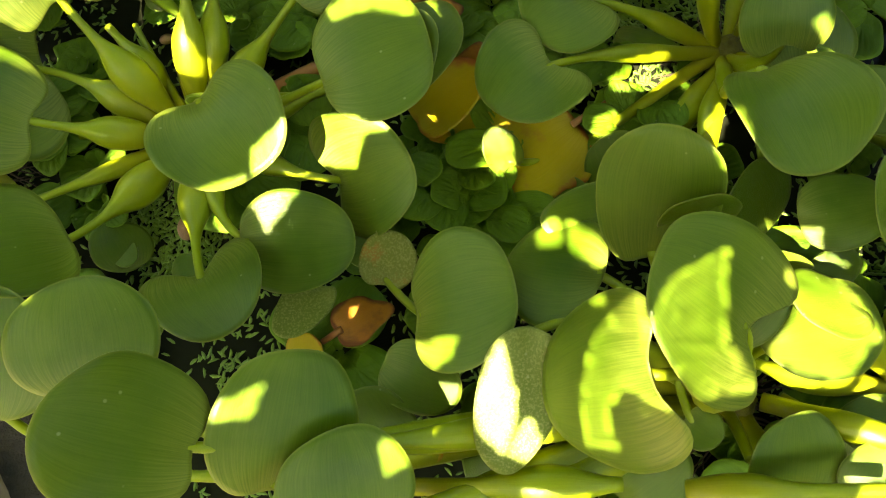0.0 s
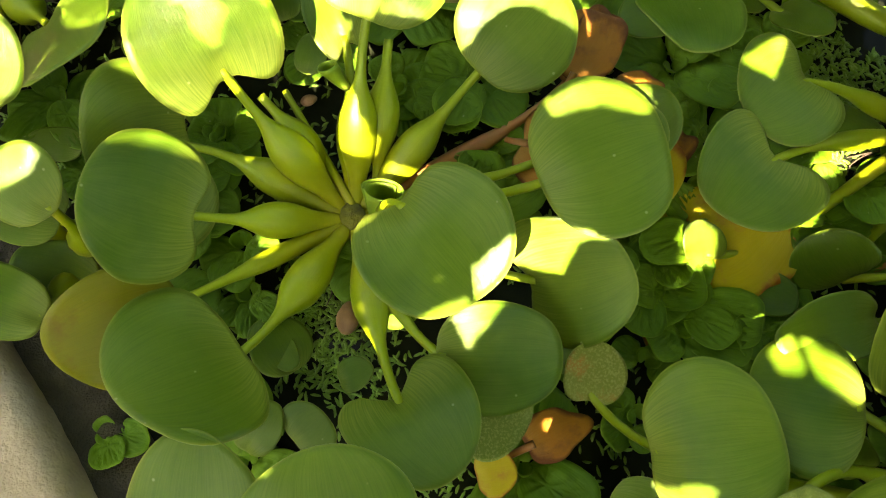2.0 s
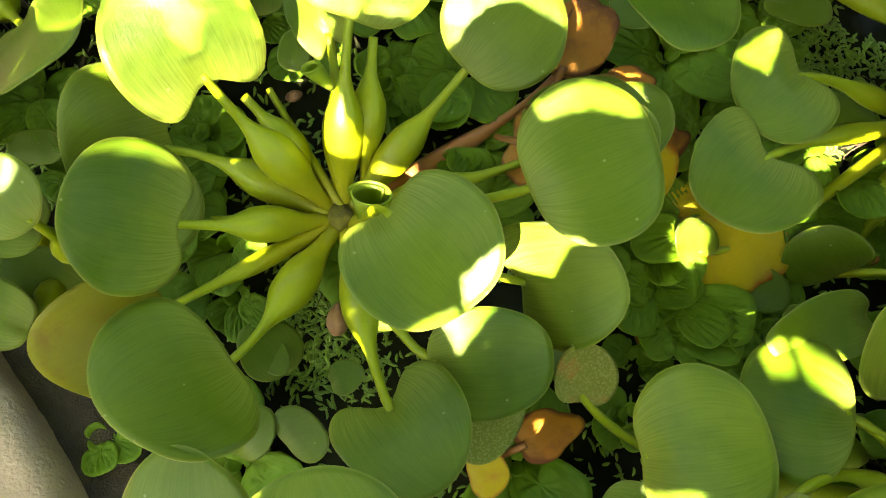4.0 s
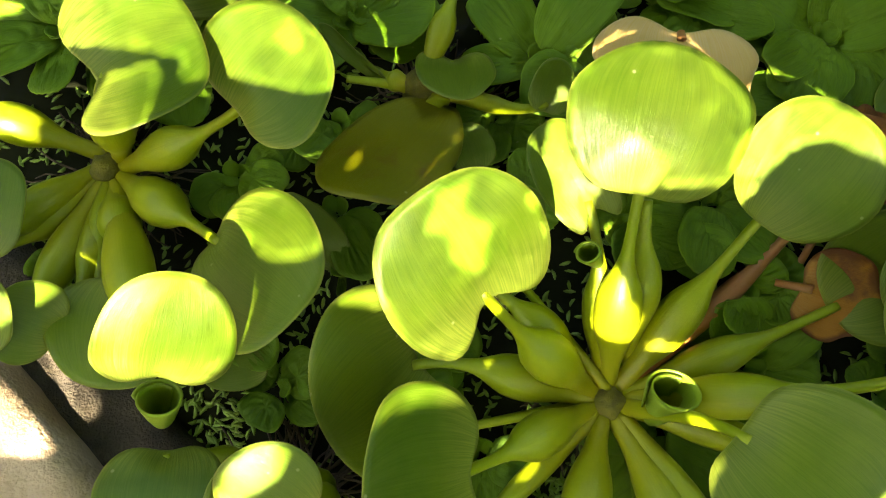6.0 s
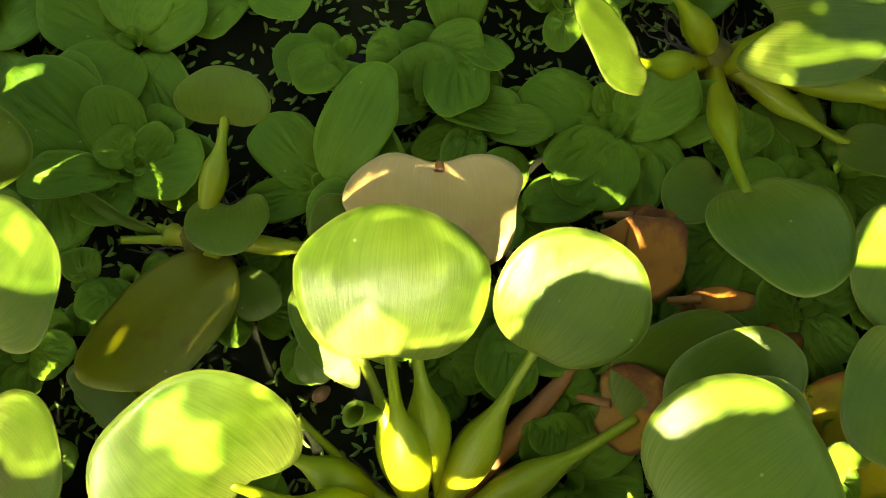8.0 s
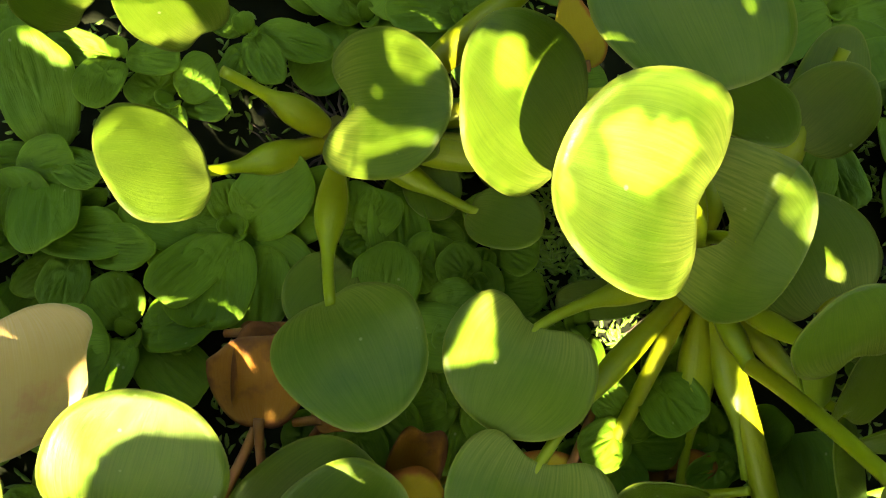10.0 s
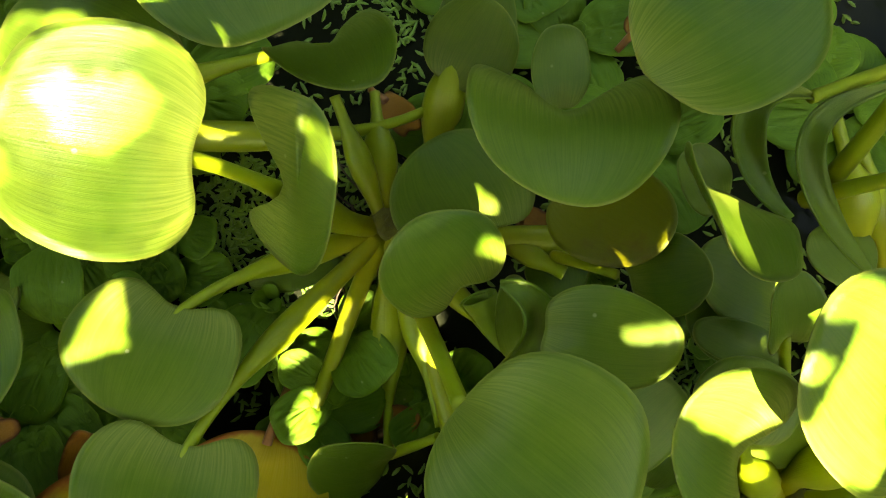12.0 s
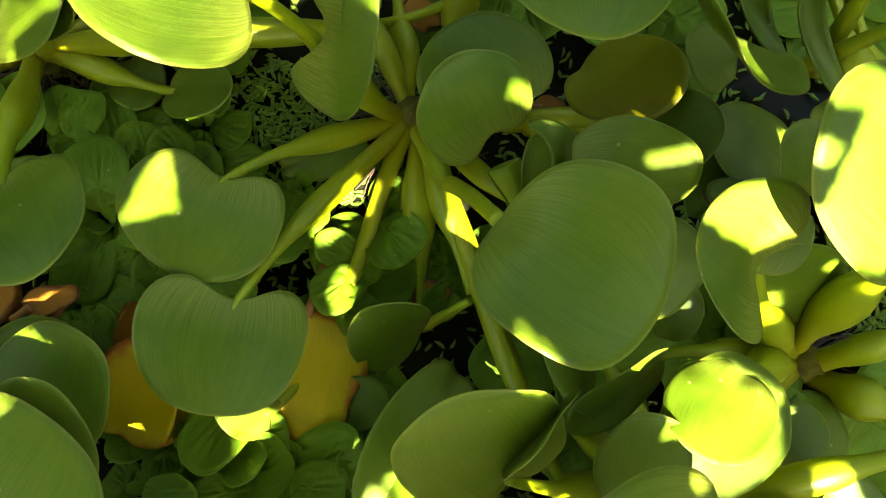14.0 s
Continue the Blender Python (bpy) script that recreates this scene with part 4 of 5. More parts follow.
# ---------------------------------------------------------------- water lettuce
water_lettuce(0.216, 0.515, 0.010, [(159, 0.046, 0.029), (7, 0.040, 0.027), (-126, 0.037, 0.030), (-71, 0.036, 0.019), (80, 0.026, 0.020)])
water_lettuce(0.153, 0.588, 0.010, [(71, 0.050, 0.032), (-108, 0.044, 0.030), (-55, 0.028, 0.017), (169, 0.025, 0.021), (-133, 0.035, 0.017)])
water_lettuce(0.152, 0.506, 0.010, [(-22, 0.025, 0.021), (88, 0.023, 0.023), (-137, 0.026, 0.023), (-68, 0.037, 0.027), (-18, 0.034, 0.024)])
water_lettuce(0.248, 0.602, 0.010, [(124, 0.017, 0.014), (-44, 0.036, 0.018), (-88, 0.028, 0.016), (-132, 0.027, 0.014)])
water_lettuce(0.149, 0.547, 0.012, [(12, 0.024, 0.011), (-33, 0.033, 0.019), (-128, 0.025, 0.020), (-171, 0.029, 0.015)])
water_lettuce(0.255, 0.459, 0.008, [(46, 0.034, 0.029), (74, 0.051, 0.026), (-19, 0.025, 0.025), (101, 0.033, 0.021)])
water_lettuce(0.283, 0.444, 0.008, [(12, 0.023, 0.021), (87, 0.022, 0.021), (179, 0.025, 0.020)])
water_lettuce(0.207, 0.424, 0.008, [(5, 0.026, 0.021), (132, 0.025, 0.022), (-137, 0.015, 0.019), (-44, 0.022, 0.020)])
water_lettuce(0.195, 0.616, 0.010, [(144, 0.028, 0.016), (-32, 0.025, 0.019), (-127, 0.027, 0.020)])
water_lettuce(0.207, 0.589, 0.008, [(113, 0.018, 0.026), (7, 0.022, 0.021), (-117, 0.022, 0.018), (-39, 0.026, 0.016)])
water_lettuce(0.335, 0.566, 0.008, [(-171, 0.023, 0.020), (55, 0.017, 0.020), (155, 0.033, 0.022)])
water_lettuce(0.313, 0.380, 0.008, [(17, 0.019, 0.021), (115, 0.024, 0.016), (-179, 0.026, 0.020), (-73, 0.020, 0.021)])
water_lettuce(0.344, 0.349, 0.008, [(117, 0.028, 0.023), (17, 0.023, 0.021), (-180, 0.023, 0.016), (-57, 0.017, 0.016)])
water_lettuce(0.076, 0.539, 0.010, [(117, 0.042, 0.030), (27, 0.031, 0.021), (41, 0.056, 0.032), (-62, 0.024, 0.023), (179, 0.034, 0.021)])
water_lettuce(0.133, 0.561, 0.010, [(93, 0.026, 0.037), (3, 0.032, 0.011), (-31, 0.040, 0.022), (-74, 0.020, 0.020), (177, 0.029, 0.016)])
water_lettuce(0.206, 0.525, 0.010, [(138, 0.038, 0.033), (7, 0.023, 0.030), (-140, 0.041, 0.028), (-75, 0.029, 0.023), (79, 0.019, 0.016)])
water_lettuce(0.000, 0.575, 0.010, [(-29, 0.037, 0.036), (45, 0.027, 0.024), (130, 0.017, 0.021), (-157, 0.024, 0.018)])
water_lettuce(-0.135, 0.592, 0.012, [(162, 0.040, 0.022), (-158, 0.042, 0.025), (103, 0.027, 0.021), (-98, 0.037, 0.022)])
water_lettuce(-0.027, 0.462, 0.008, [(128, 0.013, 0.004), (3, 0.013, 0.004), (-104, 0.013, 0.004)])
water_lettuce(-0.027, 0.487, 0.006, [(-52, 0.025, 0.022), (-75, 0.035, 0.020), (-117, 0.024, 0.020), (-162, 0.024, 0.022)])
water_lettuce(-0.068, 0.511, 0.006, [(-154, 0.021, 0.022), (-97, 0.022, 0.020), (-31, 0.025, 0.022), (17, 0.021, 0.018)])
water_lettuce(-0.136, 0.499, 0.006, [(123, 0.014, 0.021), (24, 0.019, 0.021), (-94, 0.017, 0.017), (-38, 0.023, 0.017)])
water_lettuce(-0.148, 0.480, 0.006, [(148, 0.016, 0.018), (1, 0.017, 0.017), (-91, 0.015, 0.014)])
water_lettuce(0.057, 0.478, 0.006, [(-35, 0.017, 0.024), (-139, 0.023, 0.022), (75, 0.018, 0.020)])
water_lettuce(0.110, 0.452, 0.006, [(23, 0.016, 0.021), (-157, 0.021, 0.022), (-76, 0.018, 0.020)])
water_lettuce(0.154, 0.421, 0.006, [(32, 0.015, 0.027), (-154, 0.019, 0.020), (-88, 0.018, 0.022)])
water_lettuce(-0.064, 0.415, 0.006, [(131, 0.020, 0.019), (19, 0.020, 0.023), (-129, 0.015, 0.021), (-38, 0.022, 0.019)])
water_lettuce(0.052, 0.517, 0.006, [(-25, 0.019, 0.028), (-120, 0.024, 0.022), (176, 0.017, 0.018)])
water_lettuce(-0.019, 0.526, 0.006, [(-3, 0.018, 0.020), (-105, 0.019, 0.020), (-150, 0.022, 0.020)])
water_lettuce(-0.007, 0.573, 0.010, [(122, 0.066, 0.046), (-19, 0.043, 0.033), (173, 0.041, 0.023), (85, 0.038, 0.029), (17, 0.028, 0.021)])
water_lettuce(0.104, 0.598, 0.008, [(156, 0.020, 0.027), (-121, 0.022, 0.029), (-156, 0.029, 0.024), (170, 0.034, 0.024)])
water_lettuce(0.135, 0.587, 0.008, [(166, 0.023, 0.029), (-65, 0.029, 0.031), (-16, 0.028, 0.024)])
water_lettuce(0.205, 0.525, 0.010, [(139, 0.042, 0.031), (6, 0.041, 0.031), (-120, 0.039, 0.029), (-64, 0.039, 0.028), (-158, 0.040, 0.023)])
water_lettuce(0.265, 0.496, 0.008, [(35, 0.020, 0.026), (169, 0.022, 0.020), (-122, 0.021, 0.023)])
water_lettuce(-0.037, 0.528, 0.006, [(-114, 0.019, 0.020), (-46, 0.019, 0.022), (82, 0.016, 0.018)])
water_lettuce(0.029, 0.499, 0.006, [(-45, 0.018, 0.018), (81, 0.015, 0.018), (-145, 0.017, 0.020)])
water_lettuce(0.241, 0.462, 0.010, [(160, 0.036, 0.030), (-40, 0.037, 0.028), (55, 0.031, 0.028), (-90, 0.039, 0.028), (-144, 0.033, 0.024)])
water_lettuce(0.227, 0.339, 0.008, [(-45, 0.044, 0.030), (63, 0.020, 0.027), (161, 0.024, 0.022)])
water_lettuce(0.265, 0.309, 0.008, [(55, 0.042, 0.030), (23, 0.021, 0.022), (-148, 0.032, 0.024)])
water_lettuce(0.257, 0.423, 0.008, [(22, 0.029, 0.030), (-74, 0.025, 0.023), (164, 0.022, 0.027), (-140, 0.033, 0.020)])
water_lettuce(0.247, 0.371, 0.008, [(78, 0.032, 0.022), (126, 0.028, 0.020), (-162, 0.036, 0.025)])
water_lettuce(-0.083, 0.454, 0.010, [(-163, 0.024, 0.018), (-124, 0.033, 0.021), (-55, 0.033, 0.022), (23, 0.025, 0.020), (113, 0.018, 0.020)])
water_lettuce(0.095, 0.455, 0.008, [(49, 0.025, 0.024), (-25, 0.030, 0.022), (122, 0.016, 0.021), (-77, 0.027, 0.017)])
water_lettuce(0.137, 0.459, 0.008, [(163, 0.028, 0.033), (-55, 0.030, 0.032), (-121, 0.035, 0.026), (30, 0.018, 0.024)])
water_lettuce(0.141, 0.420, 0.008, [(-22, 0.022, 0.019), (18, 0.018, 0.017), (-122, 0.023, 0.017)])
water_lettuce(0.004, 0.431, 0.006, [(160, 0.018, 0.023), (-52, 0.025, 0.024), (-90, 0.029, 0.024)])
water_lettuce(-0.010, 0.392, 0.006, [(24, 0.022, 0.021), (-23, 0.021, 0.021), (-85, 0.024, 0.022)])
water_lettuce(0.020, 0.348, 0.006, [(-134, 0.017, 0.016), (-82, 0.023, 0.015), (-39, 0.021, 0.015), (123, 0.013, 0.014)])
water_lettuce(0.016, 0.373, 0.006, [(-153, 0.022, 0.025), (-103, 0.024, 0.024), (-25, 0.019, 0.022)])
water_lettuce(0.213, 0.309, 0.006, [(-30, 0.016, 0.018), (158, 0.017, 0.016), (40, 0.016, 0.014)])
water_lettuce(-0.045, 0.284, 0.006, [(108, 0.016, 0.018), (-17, 0.022, 0.018), (-72, 0.016, 0.018)])
water_lettuce(0.207, 0.282, 0.006, [(-154, 0.020, 0.019), (148, 0.016, 0.019), (-83, 0.014, 0.016)])
water_lettuce(0.208, 0.349, 0.008, [(119, 0.023, 0.023), (44, 0.020, 0.023), (-127, 0.029, 0.021), (17, 0.023, 0.018), (3, 0.012, 0.012)])
water_lettuce(0.214, 0.345, 0.008, [(-6, 0.030, 0.026), (-39, 0.022, 0.024), (-108, 0.025, 0.027)])
water_lettuce(0.231, 0.325, 0.008, [(9, 0.029, 0.030), (-49, 0.020, 0.026), (-149, 0.019, 0.024)])
water_lettuce(0.274, 0.324, 0.006, [(115, 0.019, 0.027), (37, 0.018, 0.024), (-153, 0.023, 0.024)])
water_lettuce(0.182, 0.317, 0.006, [(-175, 0.026, 0.027), (-101, 0.017, 0.021), (50, 0.016, 0.018)])
water_lettuce(0.328, 0.395, 0.008, [(11, 0.020, 0.022), (-153, 0.028, 0.028), (-90, 0.026, 0.027), (174, 0.020, 0.022)])
water_lettuce(0.219, 0.446, 0.006, [(-145, 0.017, 0.026), (-25, 0.024, 0.029), (-75, 0.033, 0.029), (-105, 0.032, 0.025)])
water_lettuce(0.313, 0.425, 0.006, [(-173, 0.022, 0.029), (-122, 0.023, 0.022), (-152, 0.036, 0.028)])
water_lettuce(-0.019, 0.398, 0.006, [(-20, 0.034, 0.027), (-69, 0.027, 0.025), (23, 0.029, 0.022)])
water_lettuce(0.000, 0.433, 0.006, [(-2, 0.025, 0.026), (97, 0.017, 0.030), (-117, 0.022, 0.026)])
water_lettuce(0.112, 0.445, 0.006, [(131, 0.024, 0.030), (28, 0.014, 0.026), (-29, 0.028, 0.026)])
water_lettuce(0.225, 0.225, 0.006, [(-56, 0.021, 0.016), (-126, 0.020, 0.017), (104, 0.016, 0.017)])
water_lettuce(0.284, 0.190, 0.006, [(12, 0.034, 0.032), (57, 0.022, 0.025)])
water_lettuce(0.357, 0.213, 0.006, [(-172, 0.020, 0.019), (-18, 0.017, 0.022), (-131, 0.018, 0.016)])
water_lettuce(0.248, 0.497, 0.010, [(-65, 0.032, 0.015), (60, 0.023, 0.020), (26, 0.022, 0.020), (-166, 0.017, 0.013)])
water_lettuce(0.264, 0.487, 0.008, [(63, 0.022, 0.025), (-24, 0.023, 0.022), (-91, 0.020, 0.015)])
water_lettuce(0.214, 0.440, 0.008, [(-56, 0.027, 0.028), (-157, 0.021, 0.019), (-94, 0.029, 0.021), (89, 0.016, 0.017)])
water_lettuce(0.297, 0.474, 0.008, [(-57, 0.022, 0.019), (73, 0.017, 0.018), (12, 0.014, 0.016), (137, 0.018, 0.018)])
water_lettuce(0.283, 0.457, 0.008, [(-28, 0.026, 0.018), (63, 0.015, 0.016), (107, 0.020, 0.020)])
water_lettuce(0.297, 0.379, 0.008, [(59, 0.027, 0.022), (-22, 0.031, 0.024), (-89, 0.022, 0.020), (178, 0.020, 0.016)])
water_lettuce(0.334, 0.361, 0.006, [(-9, 0.021, 0.019), (-75, 0.018, 0.019), (78, 0.017, 0.014)])
water_lettuce(0.291, 0.426, 0.006, [(-38, 0.022, 0.022), (-111, 0.020, 0.020), (-83, 0.023, 0.018)])
water_lettuce(0.232, 0.434, 0.006, [(76, 0.014, 0.019), (-49, 0.021, 0.020), (23, 0.017, 0.017)])
water_lettuce(0.210, 0.378, 0.008, [(155, 0.022, 0.017), (-124, 0.016, 0.017), (-49, 0.024, 0.017)])
water_lettuce(0.225, 0.362, 0.008, [(-38, 0.027, 0.021), (-177, 0.013, 0.017), (-80, 0.019, 0.020)])
water_lettuce(0.232, 0.333, 0.008, [(-16, 0.038, 0.031), (56, 0.017, 0.018), (-41, 0.026, 0.022)])
water_lettuce(0.212, 0.351, 0.012, [(41, 0.017, 0.007), (-171, 0.012, 0.006)])
water_lettuce(0.187, 0.365, 0.008, [(103, 0.013, 0.019), (1, 0.019, 0.017), (-36, 0.026, 0.019)])
water_lettuce(0.277, 0.340, 0.006, [(162, 0.017, 0.020), (-28, 0.017, 0.018), (-117, 0.018, 0.018)])
water_lettuce(0.230, 0.439, 0.006, [(111, 0.013, 0.020), (-22, 0.021, 0.020), (-90, 0.016, 0.018)])
water_lettuce(0.292, 0.433, 0.006, [(-55, 0.023, 0.016), (-110, 0.026, 0.021), (-75, 0.031, 0.016)])
water_lettuce(0.346, 0.403, 0.006, [(-146, 0.020, 0.014), (-71, 0.016, 0.017), (73, 0.014, 0.015)])
water_lettuce(0.453, 0.449, 0.006, [(-145, 0.028, 0.022), (-108, 0.038, 0.023), (-147, 0.049, 0.022)])
water_lettuce(0.407, 0.308, 0.006, [(-24, 0.015, 0.015), (-57, 0.020, 0.015)])
water_lettuce(0.429, 0.349, 0.006, [(172, 0.022, 0.022), (136, 0.026, 0.019), (63, 0.013, 0.017)])
water_lettuce(0.445, 0.302, 0.006, [(-81, 0.017, 0.020), (80, 0.019, 0.020)])
OPEN = [(0.063, 0.326, 0.0267), (0.052, 0.356, 0.0157), (0.325, 0.462, 0.0204), (0.333, 0.424, 0.0156), (0.376, 0.449, 0.0137), (0.337, 0.465, 0.0226), (0.435, 0.295, 0.0155), (0.480, 0.219, 0.0151), (0.060, 0.322, 0.0172), (0.102, 0.251, 0.0128), (-0.098, 0.411, 0.0173), (-0.126, 0.522, 0.0117), (0.439, 0.507, 0.0199), (0.320, 0.448, 0.0162)]

# ---------------------------------------------------------------- lower layer of plants and floating bits
rnd = random.Random(5)
for i in range(15):
    for j in range(12):
        x, y = -0.24 + 0.066 * i + rnd.uniform(-0.022, 0.022), 0.12 + 0.066 * j + rnd.uniform(-0.022, 0.022)
        inside = (Vector((x, y, 0)) - RIM_AT).dot(RIM_OUT) < -0.05
        near = min((math.hypot(x - a, y - b) for a, b in ROSETTES), default=1)
        if not inside or near < 0.032 or any(math.hypot(x - a, y - b) < r + 0.02 for a, b, r in OPEN):
            continue
        count = rnd.choice((3, 4, 5, 6))
        turn = rnd.uniform(0, 360)
        size = rnd.uniform(0.028, 0.046)
        water_lettuce(x, y, rnd.uniform(0.001, 0.005), [(turn + 360 / count * k + rnd.uniform(-15, 15), size * rnd.uniform(0.8, 1.15), size * rnd.uniform(0.76, 0.95)) for k in range(count)], lift=rnd.uniform(6.0, 16.0))


def duckweed():
    """Floating rice-grain fronds over the open water."""
    rnd = random.Random(11)
    verts, faces = [], []
    spots = [(rnd.uniform(-0.2, 0.62), rnd.uniform(0.12, 0.75)) for i in range(15000)]
    for a, b, r in OPEN:
        for i in range(int(r * r * 480000)):
            q, w = rnd.uniform(0, 6.283), r * math.sqrt(rnd.random()) * 1.25
            spots.append((a + w * math.cos(q), b + w * math.sin(q)))
    for x, y in spots:
        if (Vector((x, y, 0)) - RIM_AT).dot(RIM_OUT) > -0.02:
            continue
        if noise.noise(Vector((x * 28, y * 28, 2))) < -0.36:
            continue
        a, tilt = rnd.uniform(0, 6.283), rnd.uniform(-0.3, 0.35)
        ln, wd = rnd.uniform(0.002, 0.003), rnd.uniform(0.0007, 0.00095)
        z = rnd.uniform(0.0004, 0.0024)
        ax, ay = math.cos(a), math.sin(a)
        bend = rnd.uniform(-0.0007, 0.0007)
        o = len(verts)
        for s, k in ((-1, 0.25), (-0.45, 1.0), (0.35, 1.0), (1, 0.3)):
            off = bend * (1 - s * s)
            cx, cy, cz = x + ax * ln * s - ay * off, y + ay * ln * s + ax * off, z + ln * s * tilt
            for q in range(5):
                e = 1.2566 * q
                c, h = math.cos(e) * wd * k, math.sin(e) * wd * k * 0.8
                verts.append((cx - ay * c, cy + ax * c, cz + h))
        for r in range(3):
            for q in range(5):
                k2 = (q + 1) % 5
                faces.append((o + r * 5 + q, o + r * 5 + k2, o + r * 5 + 5 + k2, o + r * 5 + 5 + q))
        faces.append((o + 4, o + 3, o + 2, o + 1, o))
        faces.append((o + 15, o + 16, o + 17, o + 18, o + 19))
    return tagged(mesh_object("duckweed", verts, faces, FROND), "small green grain-like floating fronds on dark water", "duckweed", kind="stuff")


duckweed()


# ---------------------------------------------------------------- an added tree, out of view, whose cut bough shades the pond
OPENINGS = []   # outlines of gaps cut in the added bough to light chosen patches, where the sun's rays through them meet the water


def opening(*corners, thin=0.0):
    """A gap cut in the added bough for one sun patch; thin: the share of it that small leaves still cover, to dim the
    patch.
    """
    OPENINGS.append((np.array(corners), thin))


opening((0.160, 0.375), (0.160, 0.388), (0.176, 0.400), (0.204, 0.401), (0.213, 0.395), (0.196, 0.392), (0.186, 0.373))
opening((0.091, 0.464), (0.096, 0.464), (0.100, 0.437), (0.096, 0.429), (0.083, 0.434), thin=0.39)
opening((0.338, 0.340), (0.357, 0.346), (0.354, 0.334), (0.351, 0.314), (0.360, 0.291), (0.343, 0.295), (0.328, 0.322), thin=0.70)
opening((0.306, 0.310), (0.325, 0.332), (0.326, 0.314), (0.331, 0.296), (0.315, 0.297), (0.307, 0.285), (0.309, 0.269), (0.297, 0.265), (0.299, 0.288), thin=0.73)
opening((0.393, 0.313), (0.402, 0.315), (0.415, 0.291), (0.399, 0.273), (0.370, 0.281), thin=0.55)
opening((0.273, 0.337), (0.282, 0.343), (0.285, 0.332), (0.276, 0.332))
opening((0.287, 0.341), (0.302, 0.334), (0.313, 0.324), (0.305, 0.323), (0.290, 0.331))
opening((0.251, 0.276), (0.264, 0.299), (0.265, 0.275), (0.264, 0.262), (0.257, 0.248), (0.250, 0.260))
opening((0.261, 0.248), (0.270, 0.264), (0.273, 0.247), (0.270, 0.239))
opening((0.217, 0.289), (0.242, 0.297), (0.240, 0.291), (0.231, 0.285), thin=0.39)
opening((0.223, 0.268), (0.237, 0.268), (0.231, 0.260), (0.223, 0.256), thin=0.39)
opening((0.239, 0.378), (0.250, 0.390), (0.256, 0.382), (0.253, 0.363), thin=0.39)
opening((0.265, 0.229), (0.288, 0.226), (0.277, 0.220), (0.266, 0.222), thin=0.39)
opening((0.367, 0.271), (0.390, 0.259), (0.410, 0.260), (0.402, 0.256), (0.375, 0.258), thin=0.39)
opening((0.390, 0.333), (0.400, 0.333), (0.398, 0.322), (0.412, 0.312), (0.389, 0.327), thin=0.39)
opening((0.408, 0.250), (0.419, 0.259), (0.412, 0.224), (0.395, 0.220), thin=0.39)
opening((0.311, 0.415), (0.321, 0.421), (0.340, 0.417), (0.336, 0.410), (0.313, 0.409), thin=0.39)
opening((0.360, 0.387), (0.369, 0.398), (0.366, 0.376), (0.361, 0.374), thin=0.39)
opening((0.169, 0.291), (0.186, 0.297), (0.180, 0.286), (0.170, 0.287), thin=0.39)
opening((0.140, 0.358), (0.150, 0.364), (0.162, 0.364), (0.145, 0.344), thin=0.39)
opening((0.027, 0.495), (0.037, 0.515), (0.060, 0.526), (0.075, 0.521), (0.080, 0.490), (0.076, 0.476), (0.059, 0.470), (0.039, 0.455), (0.028, 0.471), thin=0.76)
opening((0.099, 0.546), (0.118, 0.555), (0.145, 0.548), (0.157, 0.521), (0.143, 0.498), (0.097, 0.505), (0.094, 0.525), thin=0.79)
opening((0.143, 0.497), (0.162, 0.522), (0.180, 0.524), (0.202, 0.505), (0.206, 0.489), (0.195, 0.498), (0.183, 0.505), (0.169, 0.503), (0.155, 0.490), (0.147, 0.482), thin=0.64)
opening((0.078, 0.505), (0.089, 0.533), (0.091, 0.499), (0.096, 0.496), (0.088, 0.480), (0.082, 0.485), thin=0.58)
opening((0.191, 0.457), (0.211, 0.465), (0.232, 0.461), (0.234, 0.451), (0.215, 0.456), (0.193, 0.452), thin=0.52)
opening((0.017, 0.449), (0.024, 0.450), (0.035, 0.437), (0.037, 0.430), (0.026, 0.441), (0.015, 0.447), thin=0.39)
opening((0.138, 0.369), (0.146, 0.372), (0.155, 0.374), (0.151, 0.370), (0.142, 0.368), thin=0.39)
opening((0.163, 0.383), (0.167, 0.385), (0.172, 0.387), (0.164, 0.380), thin=0.39)
opening((0.030, 0.383), (0.048, 0.386), (0.042, 0.379), thin=0.39)
opening((0.090, 0.342), (0.095, 0.346), (0.100, 0.339), (0.098, 0.333), thin=0.39)
opening((-0.044, 0.427), (-0.035, 0.438), (-0.022, 0.447), (-0.015, 0.442), (-0.021, 0.433), (-0.036, 0.426), (-0.046, 0.415), thin=0.39)
opening((-0.064, 0.488), (-0.049, 0.505), (-0.032, 0.510), (-0.026, 0.487), (-0.030, 0.475), (-0.048, 0.462), (-0.067, 0.478), thin=0.64)
opening((-0.040, 0.513), (-0.028, 0.520), (-0.012, 0.520), (0.005, 0.507), (-0.002, 0.499), (-0.020, 0.500), thin=0.73)
opening((-0.083, 0.592), (-0.084, 0.610), (-0.072, 0.617), (-0.047, 0.613), (-0.032, 0.594), (-0.029, 0.579), (-0.038, 0.579), (-0.062, 0.588), thin=0.70)
opening((-0.065, 0.575), (-0.049, 0.577), (-0.044, 0.567), (-0.045, 0.557), (-0.064, 0.555), (-0.072, 0.560), thin=0.79)
opening((-0.037, 0.582), (-0.030, 0.594), (-0.005, 0.594), (0.016, 0.575), (0.016, 0.558), (0.008, 0.557), (-0.024, 0.568), (-0.036, 0.571), thin=0.70)
opening((-0.074, 0.653), (-0.017, 0.640), (-0.028, 0.631), (-0.060, 0.635), (-0.074, 0.645), thin=0.70)
opening((-0.148, 0.562), (-0.144, 0.574), (-0.139, 0.572), (-0.141, 0.559), thin=0.39)
